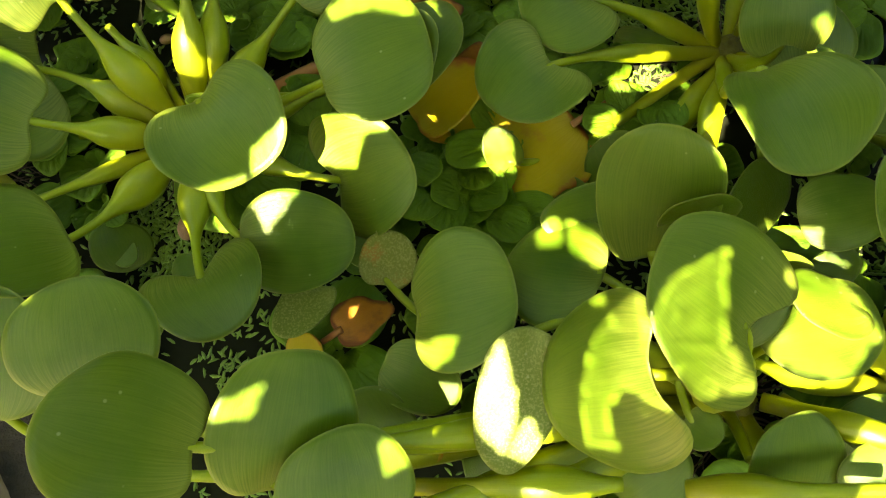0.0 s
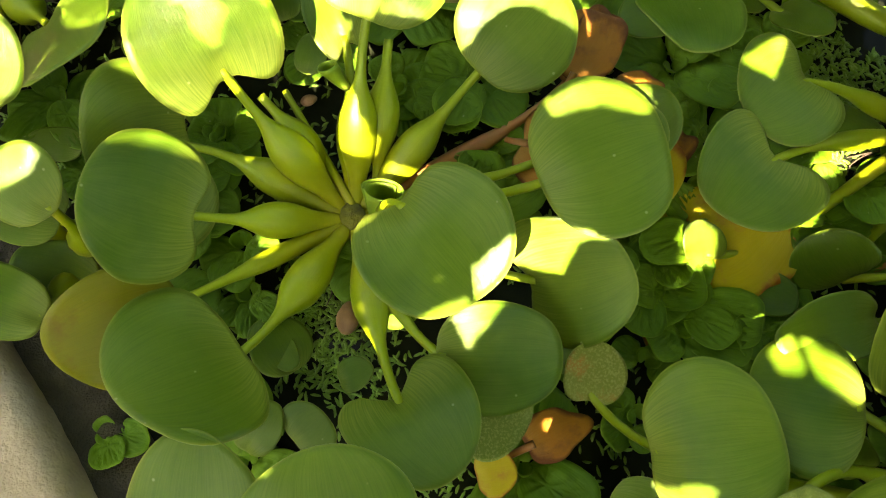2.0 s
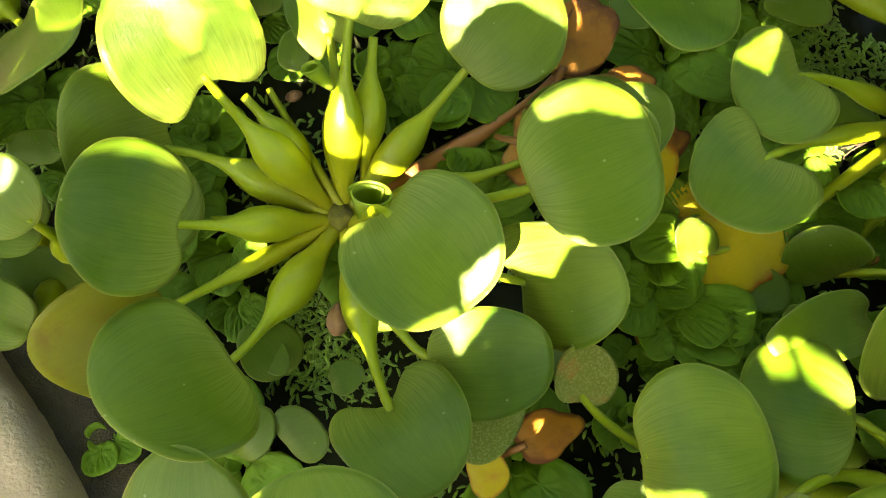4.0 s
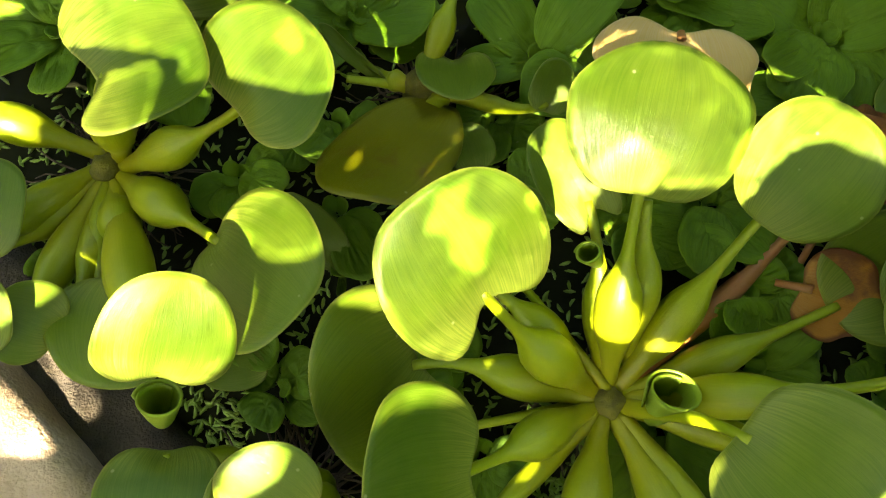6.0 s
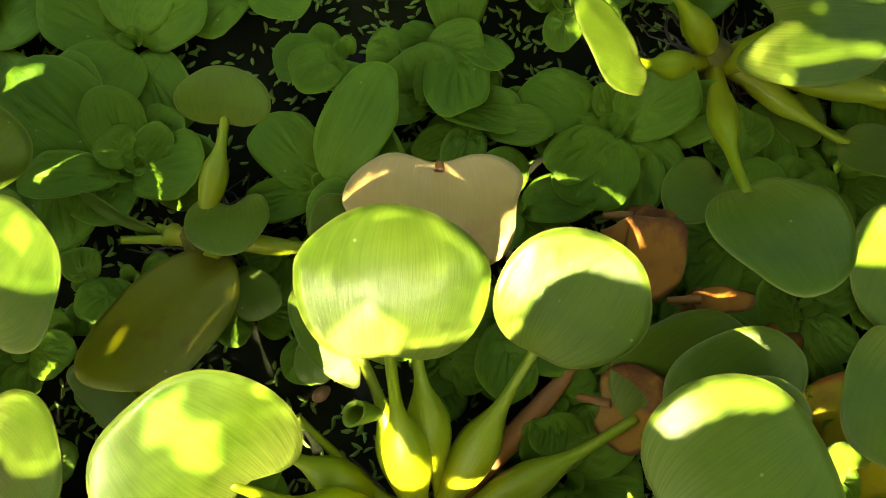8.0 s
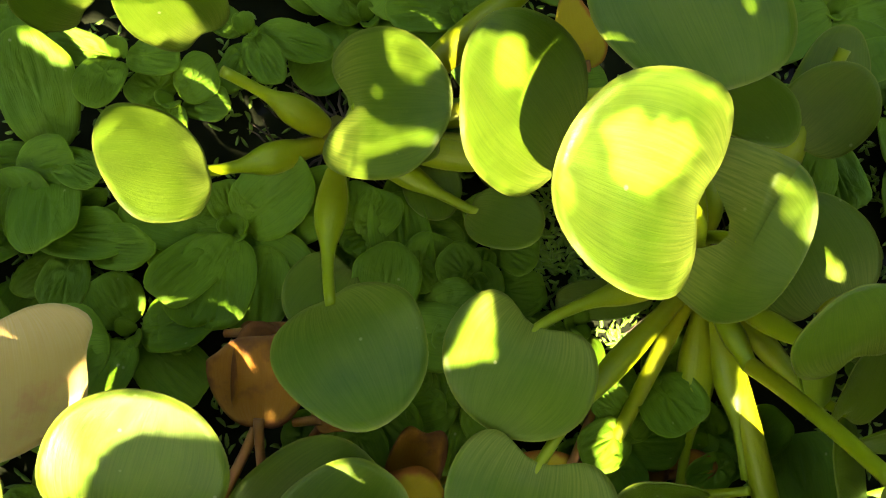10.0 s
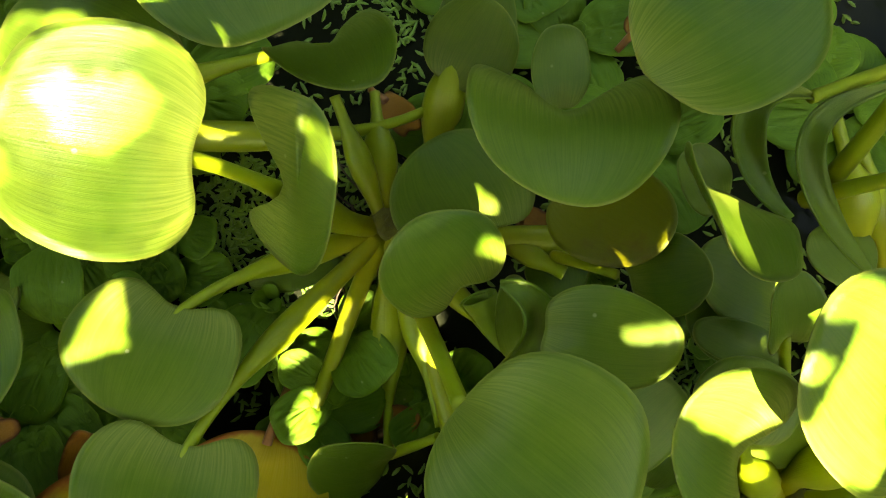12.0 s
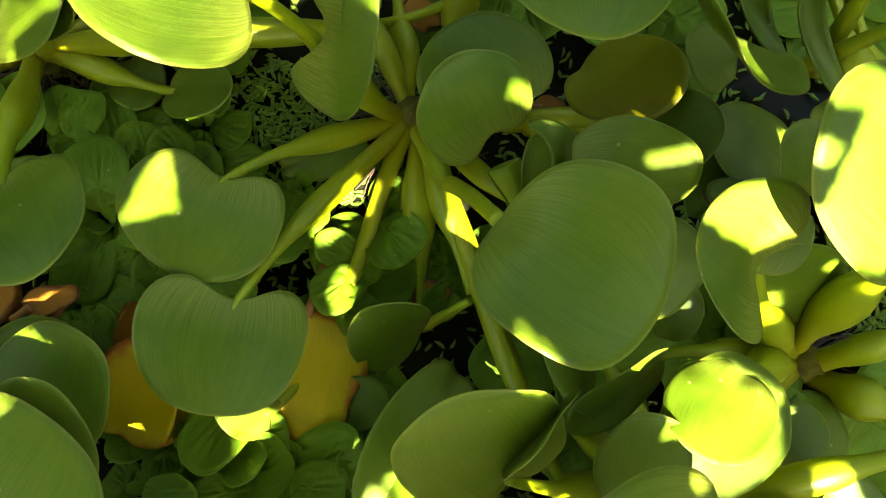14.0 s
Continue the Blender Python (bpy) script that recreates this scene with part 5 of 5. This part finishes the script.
opening((-0.139, 0.558), (-0.135, 0.570), (-0.130, 0.562), (-0.133, 0.553), thin=0.39)
opening((-0.142, 0.487), (-0.132, 0.498), (-0.117, 0.499), (-0.116, 0.493), (-0.134, 0.485), thin=0.39)
opening((-0.169, 0.623), (-0.156, 0.624), (-0.146, 0.615), (-0.162, 0.613), thin=0.39)
opening((-0.165, 0.473), (-0.156, 0.472), (-0.152, 0.464), (-0.143, 0.432), (-0.143, 0.427), (-0.168, 0.432), thin=0.67)
opening((-0.152, 0.471), (-0.148, 0.465), (-0.133, 0.428), (-0.140, 0.426), (-0.144, 0.445), thin=0.67)
opening((-0.007, 0.580), (0.002, 0.585), (0.007, 0.575), (0.001, 0.572), thin=0.39)
opening((0.049, 0.505), (0.056, 0.505), (0.054, 0.498), thin=0.39)
opening((0.003, 0.481), (0.012, 0.478), (0.012, 0.469), (0.007, 0.476), thin=0.39)
opening((0.345, 0.545), (0.361, 0.558), (0.379, 0.556), (0.389, 0.537), (0.385, 0.525), (0.364, 0.501), (0.344, 0.503), (0.337, 0.524), thin=0.73)
opening((0.326, 0.558), (0.334, 0.572), (0.345, 0.574), (0.353, 0.555), (0.344, 0.546), (0.340, 0.534), (0.345, 0.514), (0.340, 0.511), (0.325, 0.521), (0.320, 0.538), thin=0.67)
opening((0.317, 0.587), (0.324, 0.580), (0.327, 0.573), (0.318, 0.569), (0.312, 0.572), thin=0.76)
opening((0.272, 0.551), (0.280, 0.559), (0.292, 0.563), (0.297, 0.555), (0.313, 0.549), (0.285, 0.551), (0.281, 0.543), thin=0.79)
opening((0.214, 0.594), (0.223, 0.603), (0.229, 0.596), (0.232, 0.578), (0.234, 0.564), (0.226, 0.558), (0.219, 0.564), (0.214, 0.581), thin=0.61)
opening((0.213, 0.648), (0.254, 0.628), (0.246, 0.615), (0.236, 0.621), (0.225, 0.622), (0.213, 0.636), thin=0.64)
opening((0.180, 0.647), (0.192, 0.646), (0.199, 0.626), (0.183, 0.631), thin=0.39)
opening((0.277, 0.473), (0.299, 0.484), (0.290, 0.464))
opening((0.318, 0.422), (0.330, 0.425), (0.343, 0.427), (0.339, 0.424), (0.318, 0.418), thin=0.39)
opening((0.359, 0.387), (0.369, 0.385), (0.364, 0.377), (0.359, 0.381), thin=0.39)
opening((0.397, 0.504), (0.400, 0.499), (0.394, 0.487), (0.393, 0.493), thin=0.82)
opening((0.413, 0.439), (0.419, 0.424), (0.415, 0.422), (0.409, 0.436), thin=0.39)
opening((0.301, 0.391), (0.309, 0.394), (0.307, 0.385), (0.299, 0.382), thin=0.39)
opening((0.316, 0.418), (0.328, 0.419), (0.329, 0.414), (0.314, 0.412), thin=0.39)
opening((0.337, 0.416), (0.345, 0.417), (0.338, 0.412), thin=0.39)
opening((0.369, 0.392), (0.371, 0.387), (0.362, 0.376), (0.365, 0.385), thin=0.39)
opening((0.430, 0.398), (0.443, 0.393), (0.442, 0.391), (0.429, 0.396), thin=0.39)
opening((0.456, 0.392), (0.462, 0.393), (0.466, 0.388), (0.461, 0.386), thin=0.39)
opening((0.472, 0.369), (0.482, 0.367), (0.483, 0.347), (0.494, 0.333), (0.481, 0.342), (0.467, 0.356), thin=0.58)
opening((0.477, 0.419), (0.473, 0.412), (0.481, 0.386), (0.494, 0.370), (0.482, 0.391), (0.476, 0.410), thin=0.58)
opening((0.486, 0.337), (0.500, 0.326), (0.487, 0.322), (0.485, 0.330), thin=0.39)
opening((0.460, 0.310), (0.468, 0.305), (0.463, 0.302), thin=0.39)
opening((0.429, 0.380), (0.442, 0.381), (0.455, 0.372), (0.460, 0.360), (0.454, 0.351), (0.436, 0.359))
opening((0.449, 0.372), (0.463, 0.381), (0.483, 0.394), (0.487, 0.393), (0.457, 0.343), (0.449, 0.358), thin=0.15)
opening((0.431, 0.308), (0.440, 0.306), (0.439, 0.293), (0.427, 0.299), thin=0.39)
opening((0.383, 0.323), (0.403, 0.314), (0.411, 0.301), (0.409, 0.295), (0.388, 0.305), (0.376, 0.316), thin=0.15)
opening((0.378, 0.334), (0.393, 0.320), (0.391, 0.313), (0.378, 0.329), thin=0.39)
opening((0.238, 0.371), (0.253, 0.365), (0.246, 0.363), thin=0.39)
opening((0.300, 0.390), (0.311, 0.392), (0.303, 0.385), thin=0.39)
opening((0.099, 0.513), (0.117, 0.523), (0.124, 0.508), (0.116, 0.500), (0.099, 0.504), thin=0.30)
opening((0.100, 0.419), (0.106, 0.422), (0.116, 0.418), (0.117, 0.410), (0.112, 0.406), (0.112, 0.413), (0.105, 0.417), thin=0.39)
opening((0.354, 0.538), (0.362, 0.545), (0.371, 0.543), (0.375, 0.534), (0.370, 0.527), (0.360, 0.527), (0.355, 0.533))
opening((0.045, 0.505), (0.052, 0.520), (0.062, 0.521), (0.057, 0.511), (0.063, 0.502), (0.055, 0.486), (0.049, 0.494), (0.053, 0.506), thin=0.22)
opening((-0.060, 0.492), (-0.050, 0.508), (-0.036, 0.512), (-0.035, 0.506), (-0.047, 0.496), (-0.058, 0.478), (-0.063, 0.480), thin=0.22)
opening((0.342, 0.563), (0.349, 0.569), (0.354, 0.565), (0.347, 0.552), (0.341, 0.555), thin=0.22)
opening((0.150, 0.494), (0.158, 0.514), (0.173, 0.521), (0.167, 0.508), (0.158, 0.493), thin=0.22)
opening((0.476, 0.419), (0.486, 0.397), (0.489, 0.377), (0.473, 0.399), (0.467, 0.418), thin=0.39)
opening((0.468, 0.379), (0.484, 0.370), (0.473, 0.344), (0.453, 0.348), (0.452, 0.364), thin=0.61)


# Invented tree: its low leaf cover blocks the sun except through the openings.
def unseen_shade_tree():
    tree = tagged(new("tree"), "added leafy tree, out of view, that shades and dapples the pond", "tree")
    tree.location = (-1.1, -1.6, 0.0)
    d = sun_way()
    rnd = random.Random(21)
    verts, faces = [], []
    step, high = 0.0092, 0.8

    def leaf(x, y, half):
        h = high + 0.03 * noise.noise(Vector((x * 5, y * 5, 7))) + rnd.uniform(-0.01, 0.01)
        p = Vector((x, y, 0)) + d * (h / d.z)
        a = rnd.uniform(0, 6.283)
        u = Vector((math.cos(a), math.sin(a), rnd.uniform(-0.3, 0.3))).normalized()
        w = d.cross(u).normalized()
        o = len(verts)
        for s, k in ((-1.15, 0.0), (-0.45, 0.85), (0.35, 0.8), (1.15, 0.0), (0.35, -0.8), (-0.45, -0.85)):
            verts.append(tuple(p + u * (half * s) + w * (half * k)))
        faces.append((o, o + 1, o + 2, o + 3, o + 4, o + 5))

    boxes = [(c.min(0) - 0.016, c.max(0) + 0.016, c, np.roll(c, -1, 0), thin) for c, thin in OPENINGS]

    def clear(x, y, gaps):
        """How far a place lies from the nearest gap; negative inside one."""
        near, cover = 9.0, 1.0
        for low, top, a, b, thin in gaps:
            way, off = b - a, np.array((x, y)) - a
            t = np.clip((off * way).sum(1) / np.maximum((way * way).sum(1), 1e-12), 0, 1)
            far = np.hypot(*(off - way * t[:, None]).T).min()
            cross = ((a[:, 1] > y) != (b[:, 1] > y)) & (x < way[:, 0] * (y - a[:, 1]) / np.where(way[:, 1] == 0, 1e-9, way[:, 1]) + a[:, 0])
            far = -far if cross.sum() % 2 else far
            near = min(near, far)
            if far < 0:
                cover = min(cover, thin)
        return near, cover

    for i in range(112):
        for j in range(88):
            gx, gy = -0.3 + i * step, 0.02 + j * step
            x, y = gx + rnd.uniform(-0.002, 0.002), gy + rnd.uniform(-0.002, 0.002)
            half = rnd.uniform(0.0076, 0.0098)
            edge = ((x - 0.21) / 0.5) ** 6 + ((y - 0.43) / 0.39) ** 6
            if edge > 0.85 + 0.5 * noise.noise(Vector((x * 9, y * 9, 4))):
                continue
            bend = noise.noise_vector(Vector((x * 70, y * 70, 6))) * 0.0012
            gaps = [g for g in boxes if g[0][0] < x < g[1][0] and g[0][1] < y < g[1][1]]
            room, cover = clear(x + bend.x, y + bend.y, gaps)
            if room > half * 1.1:
                leaf(x, y, half)
            elif room > -0.009 or 0 < cover < 1:
                for k in range(36):
                    x2, y2 = gx + (k % 6 - 2.5) * step / 6, gy + (k // 6 - 2.5) * step / 6
                    room, cover = clear(x2 + bend.x, y2 + bend.y, gaps)
                    if room > 0.0013:
                        leaf(x2, y2, 0.0017)
                    elif 0 < cover < 1:
                        leaf(x2, y2, 0.001 * math.sqrt(cover))
    mesh_object("crown", verts, faces, TREE_LEAF, tree, smooth=False)
    # Added upper leaf layer: screens overhead sky from reflections, left open towards the sun.
    verts, faces = [], []
    for i in range(36000):
        x, y = rnd.uniform(-1.7, 1.9), rnd.uniform(-1.5, 2.2)
        ragged = 0.6 * noise.noise(Vector((x * 4, y * 4, 9)))
        if ((x - 0.1) / 1.75) ** 4 + ((y - 0.35) / 1.8) ** 4 > 0.8 + ragged:
            continue
        if x < 0.3 + 0.1 * ragged and y < -0.22 + 0.1 * ragged:
            continue
        if noise.noise(Vector((x * 2.2, y * 2.2, 3))) < -0.42:
            continue
        p = Vector((x, y, 2.1 + 0.35 * noise.noise(Vector((x, y, 5))) + rnd.uniform(-0.15, 0.15)))
        a, half = rnd.uniform(0, 6.283), rnd.uniform(0.035, 0.06)
        u = Vector((math.cos(a), math.sin(a), rnd.uniform(-0.5, 0.5))).normalized()
        w = Vector((rnd.uniform(-0.4, 0.4), rnd.uniform(-0.4, 0.4), 1)).cross(u).normalized()
        o = len(verts)
        for s, k in ((-1.2, 0.0), (-0.45, 0.6), (0.35, 0.55), (1.25, 0.0), (0.35, -0.55), (-0.45, -0.6)):
            verts.append(tuple(p + u * (half * s) + w * (half * k)))
        faces.append((o, o + 1, o + 2, o + 3, o + 4, o + 5))
    mesh_object("sky_screen_crown", verts, faces, TREE_LEAF, tree, smooth=False)
    path = [Vector((-1.04, -1.48, 0.8)), Vector((-1.3, -1.0, 1.6)), Vector((-1.2, -0.2, 2.1)), Vector((-0.6, 0.8, 2.25)), Vector((0.3, 1.2, 2.3))]
    v, f, uv = tube_mesh(path, [0.06, 0.055, 0.045, 0.03, 0.01], 12)
    mesh_object("limb", v, f, BARK, tree, "", uv)
    path = [Vector((-1.1, -1.6, -0.02)), Vector((-1.08, -1.55, 0.5)), Vector((-0.95, -1.4, 1.0)), Vector((-0.7, -1.05, 1.15)), Vector((-0.5, -0.75, 1.0)), Vector((-0.3, -0.45, 0.84))]
    v, f, uv = tube_mesh(path, [0.09, 0.075, 0.06, 0.04, 0.025, 0.012], 14)
    mesh_object("trunk", v, f, BARK, tree, "", uv)


unseen_shade_tree()

# ---------------------------------------------------------------- young leaves, seeds, roots


def lone_stalk(plant, foot, tip, bulb, at, neck):
    """A stalk whose blade is hidden or lost."""
    a, b = Vector(foot), Vector(tip)
    out = (b - a).normalized()
    path = stalk_path(a, b, (out + Vector((0, 0, 0.25))).normalized(), (out - Vector((0, 0, 0.15))).normalized())
    v, f, uv = tube_mesh(path, stalk_radii(len(path), max(neck * 1.3, 0.0025), bulb * 0.95, at, 0.17, neck))
    mesh_object("leaf_stalk", v, f, STALK, plant, "", uv)


def rolled_leaf(plant, x, y, z, radius, height, lean, label):
    """A young leaf still rolled into a funnel, open at the top."""
    verts, faces, uvs = [], [], []
    n, m = 36, 8
    turns = 1.35
    way = Vector(lean).normalized()
    side = way.cross(Vector((0.3, 1, 0))).normalized()
    up = side.cross(way)
    for i in range(m + 1):
        t = i / m
        for j in range(n + 1):
            q = j / n
            a = q * turns * 6.283
            r = radius * (0.25 + 0.75 * t ** 0.7) * (1 - 0.28 * q)
            p = Vector((x, y, z)) + way * (height * t * (1 - 0.12 * math.sin(a))) + side * (math.cos(a) * r) + up * (math.sin(a) * r)
            verts.append(tuple(p))
            uvs.append((q, t))
    for i in range(m):
        for j in range(n):
            faces.append((i * (n + 1) + j, i * (n + 1) + j + 1, (i + 1) * (n + 1) + j + 1, (i + 1) * (n + 1) + j))
    ob = mesh_object("rolled_leaf", verts, faces, YOUNG, plant, label, uvs)
    so = ob.modifiers.new("thickness", "SOLIDIFY")
    so.thickness = 0.0008
    return ob


def curled_leaf(plant, a, b, c, d, width, fold, widest, label):
    """A narrow leaf folded into a trough along a bent line, stalk first."""
    verts, uvs, faces = [], [], []
    n, m = 30, 9
    p = [Vector(q) for q in (a, b, c, d)]
    for i in range(n + 1):
        t = i / n
        o = bezier(*p, t)
        way = (bezier(*p, min(1.0, t + 0.02)) - bezier(*p, max(0.0, t - 0.02))).normalized()
        side = way.cross(Vector((0, 0, 1))).normalized()
        up = side.cross(way)
        k = t / widest if t < widest else (1 - t) / (1 - widest)
        half = width * 0.5 * max(0.03, math.sin(min(1.0, k) * 1.571) ** 0.8) + 0.0009
        for j in range(m):
            g = (j / (m - 1) * 2 - 1)
            an = g * radians(fold)
            flat = half / radians(fold)
            verts.append(tuple(o + side * (math.sin(an) * flat) + up * ((1 - math.cos(an)) * flat + 0.0006 * math.sin(9 * t + 3 * g))))
            uvs.append((0.5 + 0.5 * g, t))
    for i in range(n):
        for j in range(m - 1):
            faces.append((i * m + j, i * m + j + 1, (i + 1) * m + j + 1, (i + 1) * m + j))
    ob = mesh_object("leaf_blade", verts, faces, GREEN, plant, label, uvs)
    so = ob.modifiers.new("thickness", "SOLIDIFY")
    so.thickness = 0.0009
    return ob


def seed(x, y, z, turn, size, label):
    bm = bmesh.new()
    bmesh.ops.create_icosphere(bm, subdivisions=3, radius=1)
    for p in bm.verts:
        k = 1 - 0.25 * max(0, p.co.x) + 0.04 * noise.noise(p.co * 3)
        p.co = Vector((p.co.x * size * 1.35, p.co.y * size * 0.9 * k, p.co.z * size * 0.8 * k))
    shell = bpy.data.meshes.new("seed")
    bm.to_mesh(shell)
    bm.free()
    shell.shade_smooth()
    shell.materials.append(NUT)
    ob = tagged(new("seed", shell), label, "seed")
    ob.matrix_basis = pose(x, y, z, 0, 0, turn)
    return ob


def fine_roots(plant, count, spread, seed_no):
    """Dark feathery roots round the crown, at the water."""
    rnd = random.Random(seed_no)
    verts, faces = [], []
    for i in range(count):
        a = rnd.uniform(0, 6.283)
        p = plant.location + Vector((math.cos(a), math.sin(a), 0)) * rnd.uniform(0.004, 0.012)
        p.z = 0.008
        way = Vector((math.cos(a + rnd.uniform(-0.6, 0.6)), math.sin(a + rnd.uniform(-0.6, 0.6)), -0.25))
        path = []
        for k in range(7):
            path.append(p.copy())
            way = (way + Vector((rnd.uniform(-0.5, 0.5), rnd.uniform(-0.5, 0.5), rnd.uniform(-0.1, 0.12)))).normalized()
            p = p + way * spread / 6
            p.z = max(p.z, 0.001)
        v, f, _ = tube_mesh(path, [0.0007 - 0.00007 * k for k in range(7)], 4)
        o = len(verts)
        verts += v
        faces += [tuple(o + q for q in fc) for fc in f]
    tagged(mesh_object("root_mass", verts, faces, ROOT, plant), "dark tangled fine roots", kind="stuff")


def rock(x, y, z, size, seed_no):
    """A mossy stone at the pond's edge."""
    bm = bmesh.new()
    bmesh.ops.create_icosphere(bm, subdivisions=5, radius=1)
    for p in bm.verts:
        n = noise.fractal(p.co * 1.6 + Vector((seed_no, 0, 0)), 0.9, 2.1, 5)
        p.co = Vector((p.co.x * 1.2, p.co.y, p.co.z * 0.6)) * (size * (1 + 0.28 * n))
    body = bpy.data.meshes.new("stone")
    bm.to_mesh(body)
    bm.free()
    body.shade_smooth()
    body.materials.append(STONE)
    ob = tagged(new("stone", body), "rough weathered stone at the edge of the pond", "stone")
    ob.location = (x, y, z)

lone_stalk(plant_a, (0.072, 0.389, 0.020), (0.040, 0.446, 0.032), 0.0000, .5, 0.0017)
lone_stalk(plant_a, (0.069, 0.385, 0.012), (0.009, 0.385, 0.020), 0.0000, .5, 0.0019)
lone_stalk(plant_a, (0.067, 0.399, 0.016), (0.031, 0.438, 0.044), 0.0085, .5, 0.0022)
lone_stalk(plant_a, (0.084, 0.397, 0.016), (0.094, 0.457, 0.060), 0.0090, .5, 0.0022)
lone_stalk(plant_f, (0.191, 0.196, 0.050), (0.281, 0.195, 0.062), 0.0090, .65, 0.0030)
lone_stalk(plant_f, (0.308, 0.191, 0.058), (0.385, 0.190, 0.070), 0.0080, .25, 0.0030)
lone_stalk(plant_f, (0.339, 0.225, 0.028), (0.337, 0.203, 0.056), 0.0000, .5, 0.0024)
lone_stalk(plant_f, (0.365, 0.230, 0.028), (0.383, 0.215, 0.036), 0.0000, .5, 0.0022)
lone_stalk(plant_h, (0.433, 0.230, 0.016), (0.456, 0.224, 0.050), 0.0070, .6, 0.0040)
lone_stalk(plant_h, (0.432, 0.224, 0.014), (0.437, 0.196, 0.040), 0.0100, .5, 0.0040)
lone_stalk(plant_h, (0.353, 0.228, 0.036), (0.418, 0.200, 0.062), 0.0070, .5, 0.0035)
lone_stalk(plant_h, (0.502, 0.326, 0.050), (0.509, 0.345, 0.112), 0.0000, .5, 0.0032)
lone_stalk(plant_h, (0.495, 0.329, 0.058), (0.505, 0.321, 0.092), 0.0000, .5, 0.0028)
lone_stalk(plant_h, (0.524, 0.289, 0.018), (0.528, 0.347, 0.058), 0.0100, .4, 0.0026)
lone_stalk(plant_h, (0.530, 0.279, 0.018), (0.537, 0.333, 0.048), 0.0090, .45, 0.0026)
lone_stalk(plant_e, (0.404, 0.435, 0.012), (0.444, 0.470, 0.060), 0.0090, .3, 0.0024)
lone_stalk(plant_e, (0.367, 0.419, 0.016), (0.380, 0.470, 0.040), 0.0055, .5, 0.0022)
lone_stalk(plant_e, (0.368, 0.420, 0.014), (0.397, 0.467, 0.026), 0.0075, .5, 0.0022)
lone_stalk(plant_e, (0.368, 0.417, 0.014), (0.314, 0.346, 0.012), 0.0080, .42, 0.0020)
lone_stalk(plant_e, (0.369, 0.415, 0.014), (0.337, 0.344, 0.028), 0.0070, .45, 0.0020)
lone_stalk(plant_e, (0.315, 0.346, 0.010), (0.334, 0.342, 0.034), 0.0000, .5, 0.0018)
lone_stalk(plant_b, (-0.121, 0.529, 0.014), (-0.171, 0.554, 0.038), 0.0095, .6, 0.0030)
lone_stalk(plant_b, (-0.123, 0.526, 0.014), (-0.177, 0.486, 0.036), 0.0090, .45, 0.0026)
lone_stalk(plant_b, (-0.122, 0.525, 0.012), (-0.124, 0.470, 0.032), 0.0060, .5, 0.0024)
lone_stalk(plant_c, (0.020, 0.530, 0.024), (-0.011, 0.539, 0.030), 0.0000, .5, 0.0018)
lone_stalk(plant_d, (0.261, 0.541, 0.016), (0.232, 0.567, 0.060), 0.0070, .35, 0.0022)
lone_stalk(plant_e, (0.413, 0.369, 0.030), (0.420, 0.350, 0.055), 0.0000, .5, 0.0020)
lone_stalk(plant_e, (0.402, 0.384, 0.025), (0.412, 0.361, 0.030), 0.0050, .4, 0.0030)
lone_stalk(plant_e, (0.356, 0.383, 0.040), (0.3425, 0.3535, 0.1135), 0.0000, .5, 0.0026)
lone_stalk(plant_e, (0.366, 0.415, 0.016), (0.355, 0.382, 0.042), 0.0050, .6, 0.0032)
rolled_leaf(plant_a, 0.087, 0.374, 0.020, 0.0100, 0.0343, (0.003, 0.012, 0.032), "pale green young leaf rolled into a funnel")
rolled_leaf(plant_a, 0.073, 0.438, 0.050, 0.0045, 0.0175, (-0.007, 0.003, 0.016), "pale green young leaf rolled into a funnel")
rolled_leaf(plant_g, -0.097, 0.410, 0.055, 0.0080, 0.0227, (0.007, 0.008, 0.020), "pale green young leaf rolled into a funnel")
rolled_leaf(plant_e, 0.376, 0.350, 0.025, 0.0070, 0.0344, (-0.001, 0.024, 0.025), "pale green young leaf rolled into a funnel")
curled_leaf(plant_h, (0.5028, 0.3591, 0.0880), (0.4766, 0.3836, 0.1000), (0.4516, 0.3607, 0.0980), (0.4716, 0.3312, 0.0820), 0.0120, 75, 0.55, "narrow leaf curled into a hook")
curled_leaf(plant_h, (0.5325, 0.3445, 0.0850), (0.4840, 0.3651, 0.0880), (0.4785, 0.3359, 0.0780), (0.4995, 0.2897, 0.0550), 0.0110, 65, 0.62, "narrow leaf bent in a long curve")
curled_leaf(plant_e, (0.3600, 0.3503, 0.0700), (0.3735, 0.3454, 0.0850), (0.3858, 0.3607, 0.1000), (0.3742, 0.3728, 0.0980), 0.0130, 80, 0.5, "small leaf curled at its edges")
lone_stalk(plant_h, (0.5629, 0.3444, 0.0600), (0.5018, 0.3593, 0.0880), 0.0000, .5, 0.0024)
seed(0.068, 0.335, 0.006, 80, 0.0065, "brown fallen seed husk floating among duckweed")
seed(0.330, 0.353, 0.006, 60, 0.0045, "brown fallen seed husk floating among duckweed")
seed(0.047, 0.453, 0.006, 20, 0.0035, "brown fallen seed husk floating among duckweed")
rock(-0.155, 0.654, 0.012, 0.03, 3)
fine_roots(plant_a, 46, 0.034, 1)
fine_roots(plant_b, 46, 0.034, 2)
fine_roots(plant_c, 46, 0.034, 3)
fine_roots(plant_d, 46, 0.034, 4)
fine_roots(plant_e, 46, 0.034, 5)
fine_roots(plant_f, 46, 0.034, 6)
fine_roots(plant_h, 46, 0.034, 7)
fine_roots(plant_g, 46, 0.034, 8)
fine_roots(plant_q, 46, 0.034, 9)
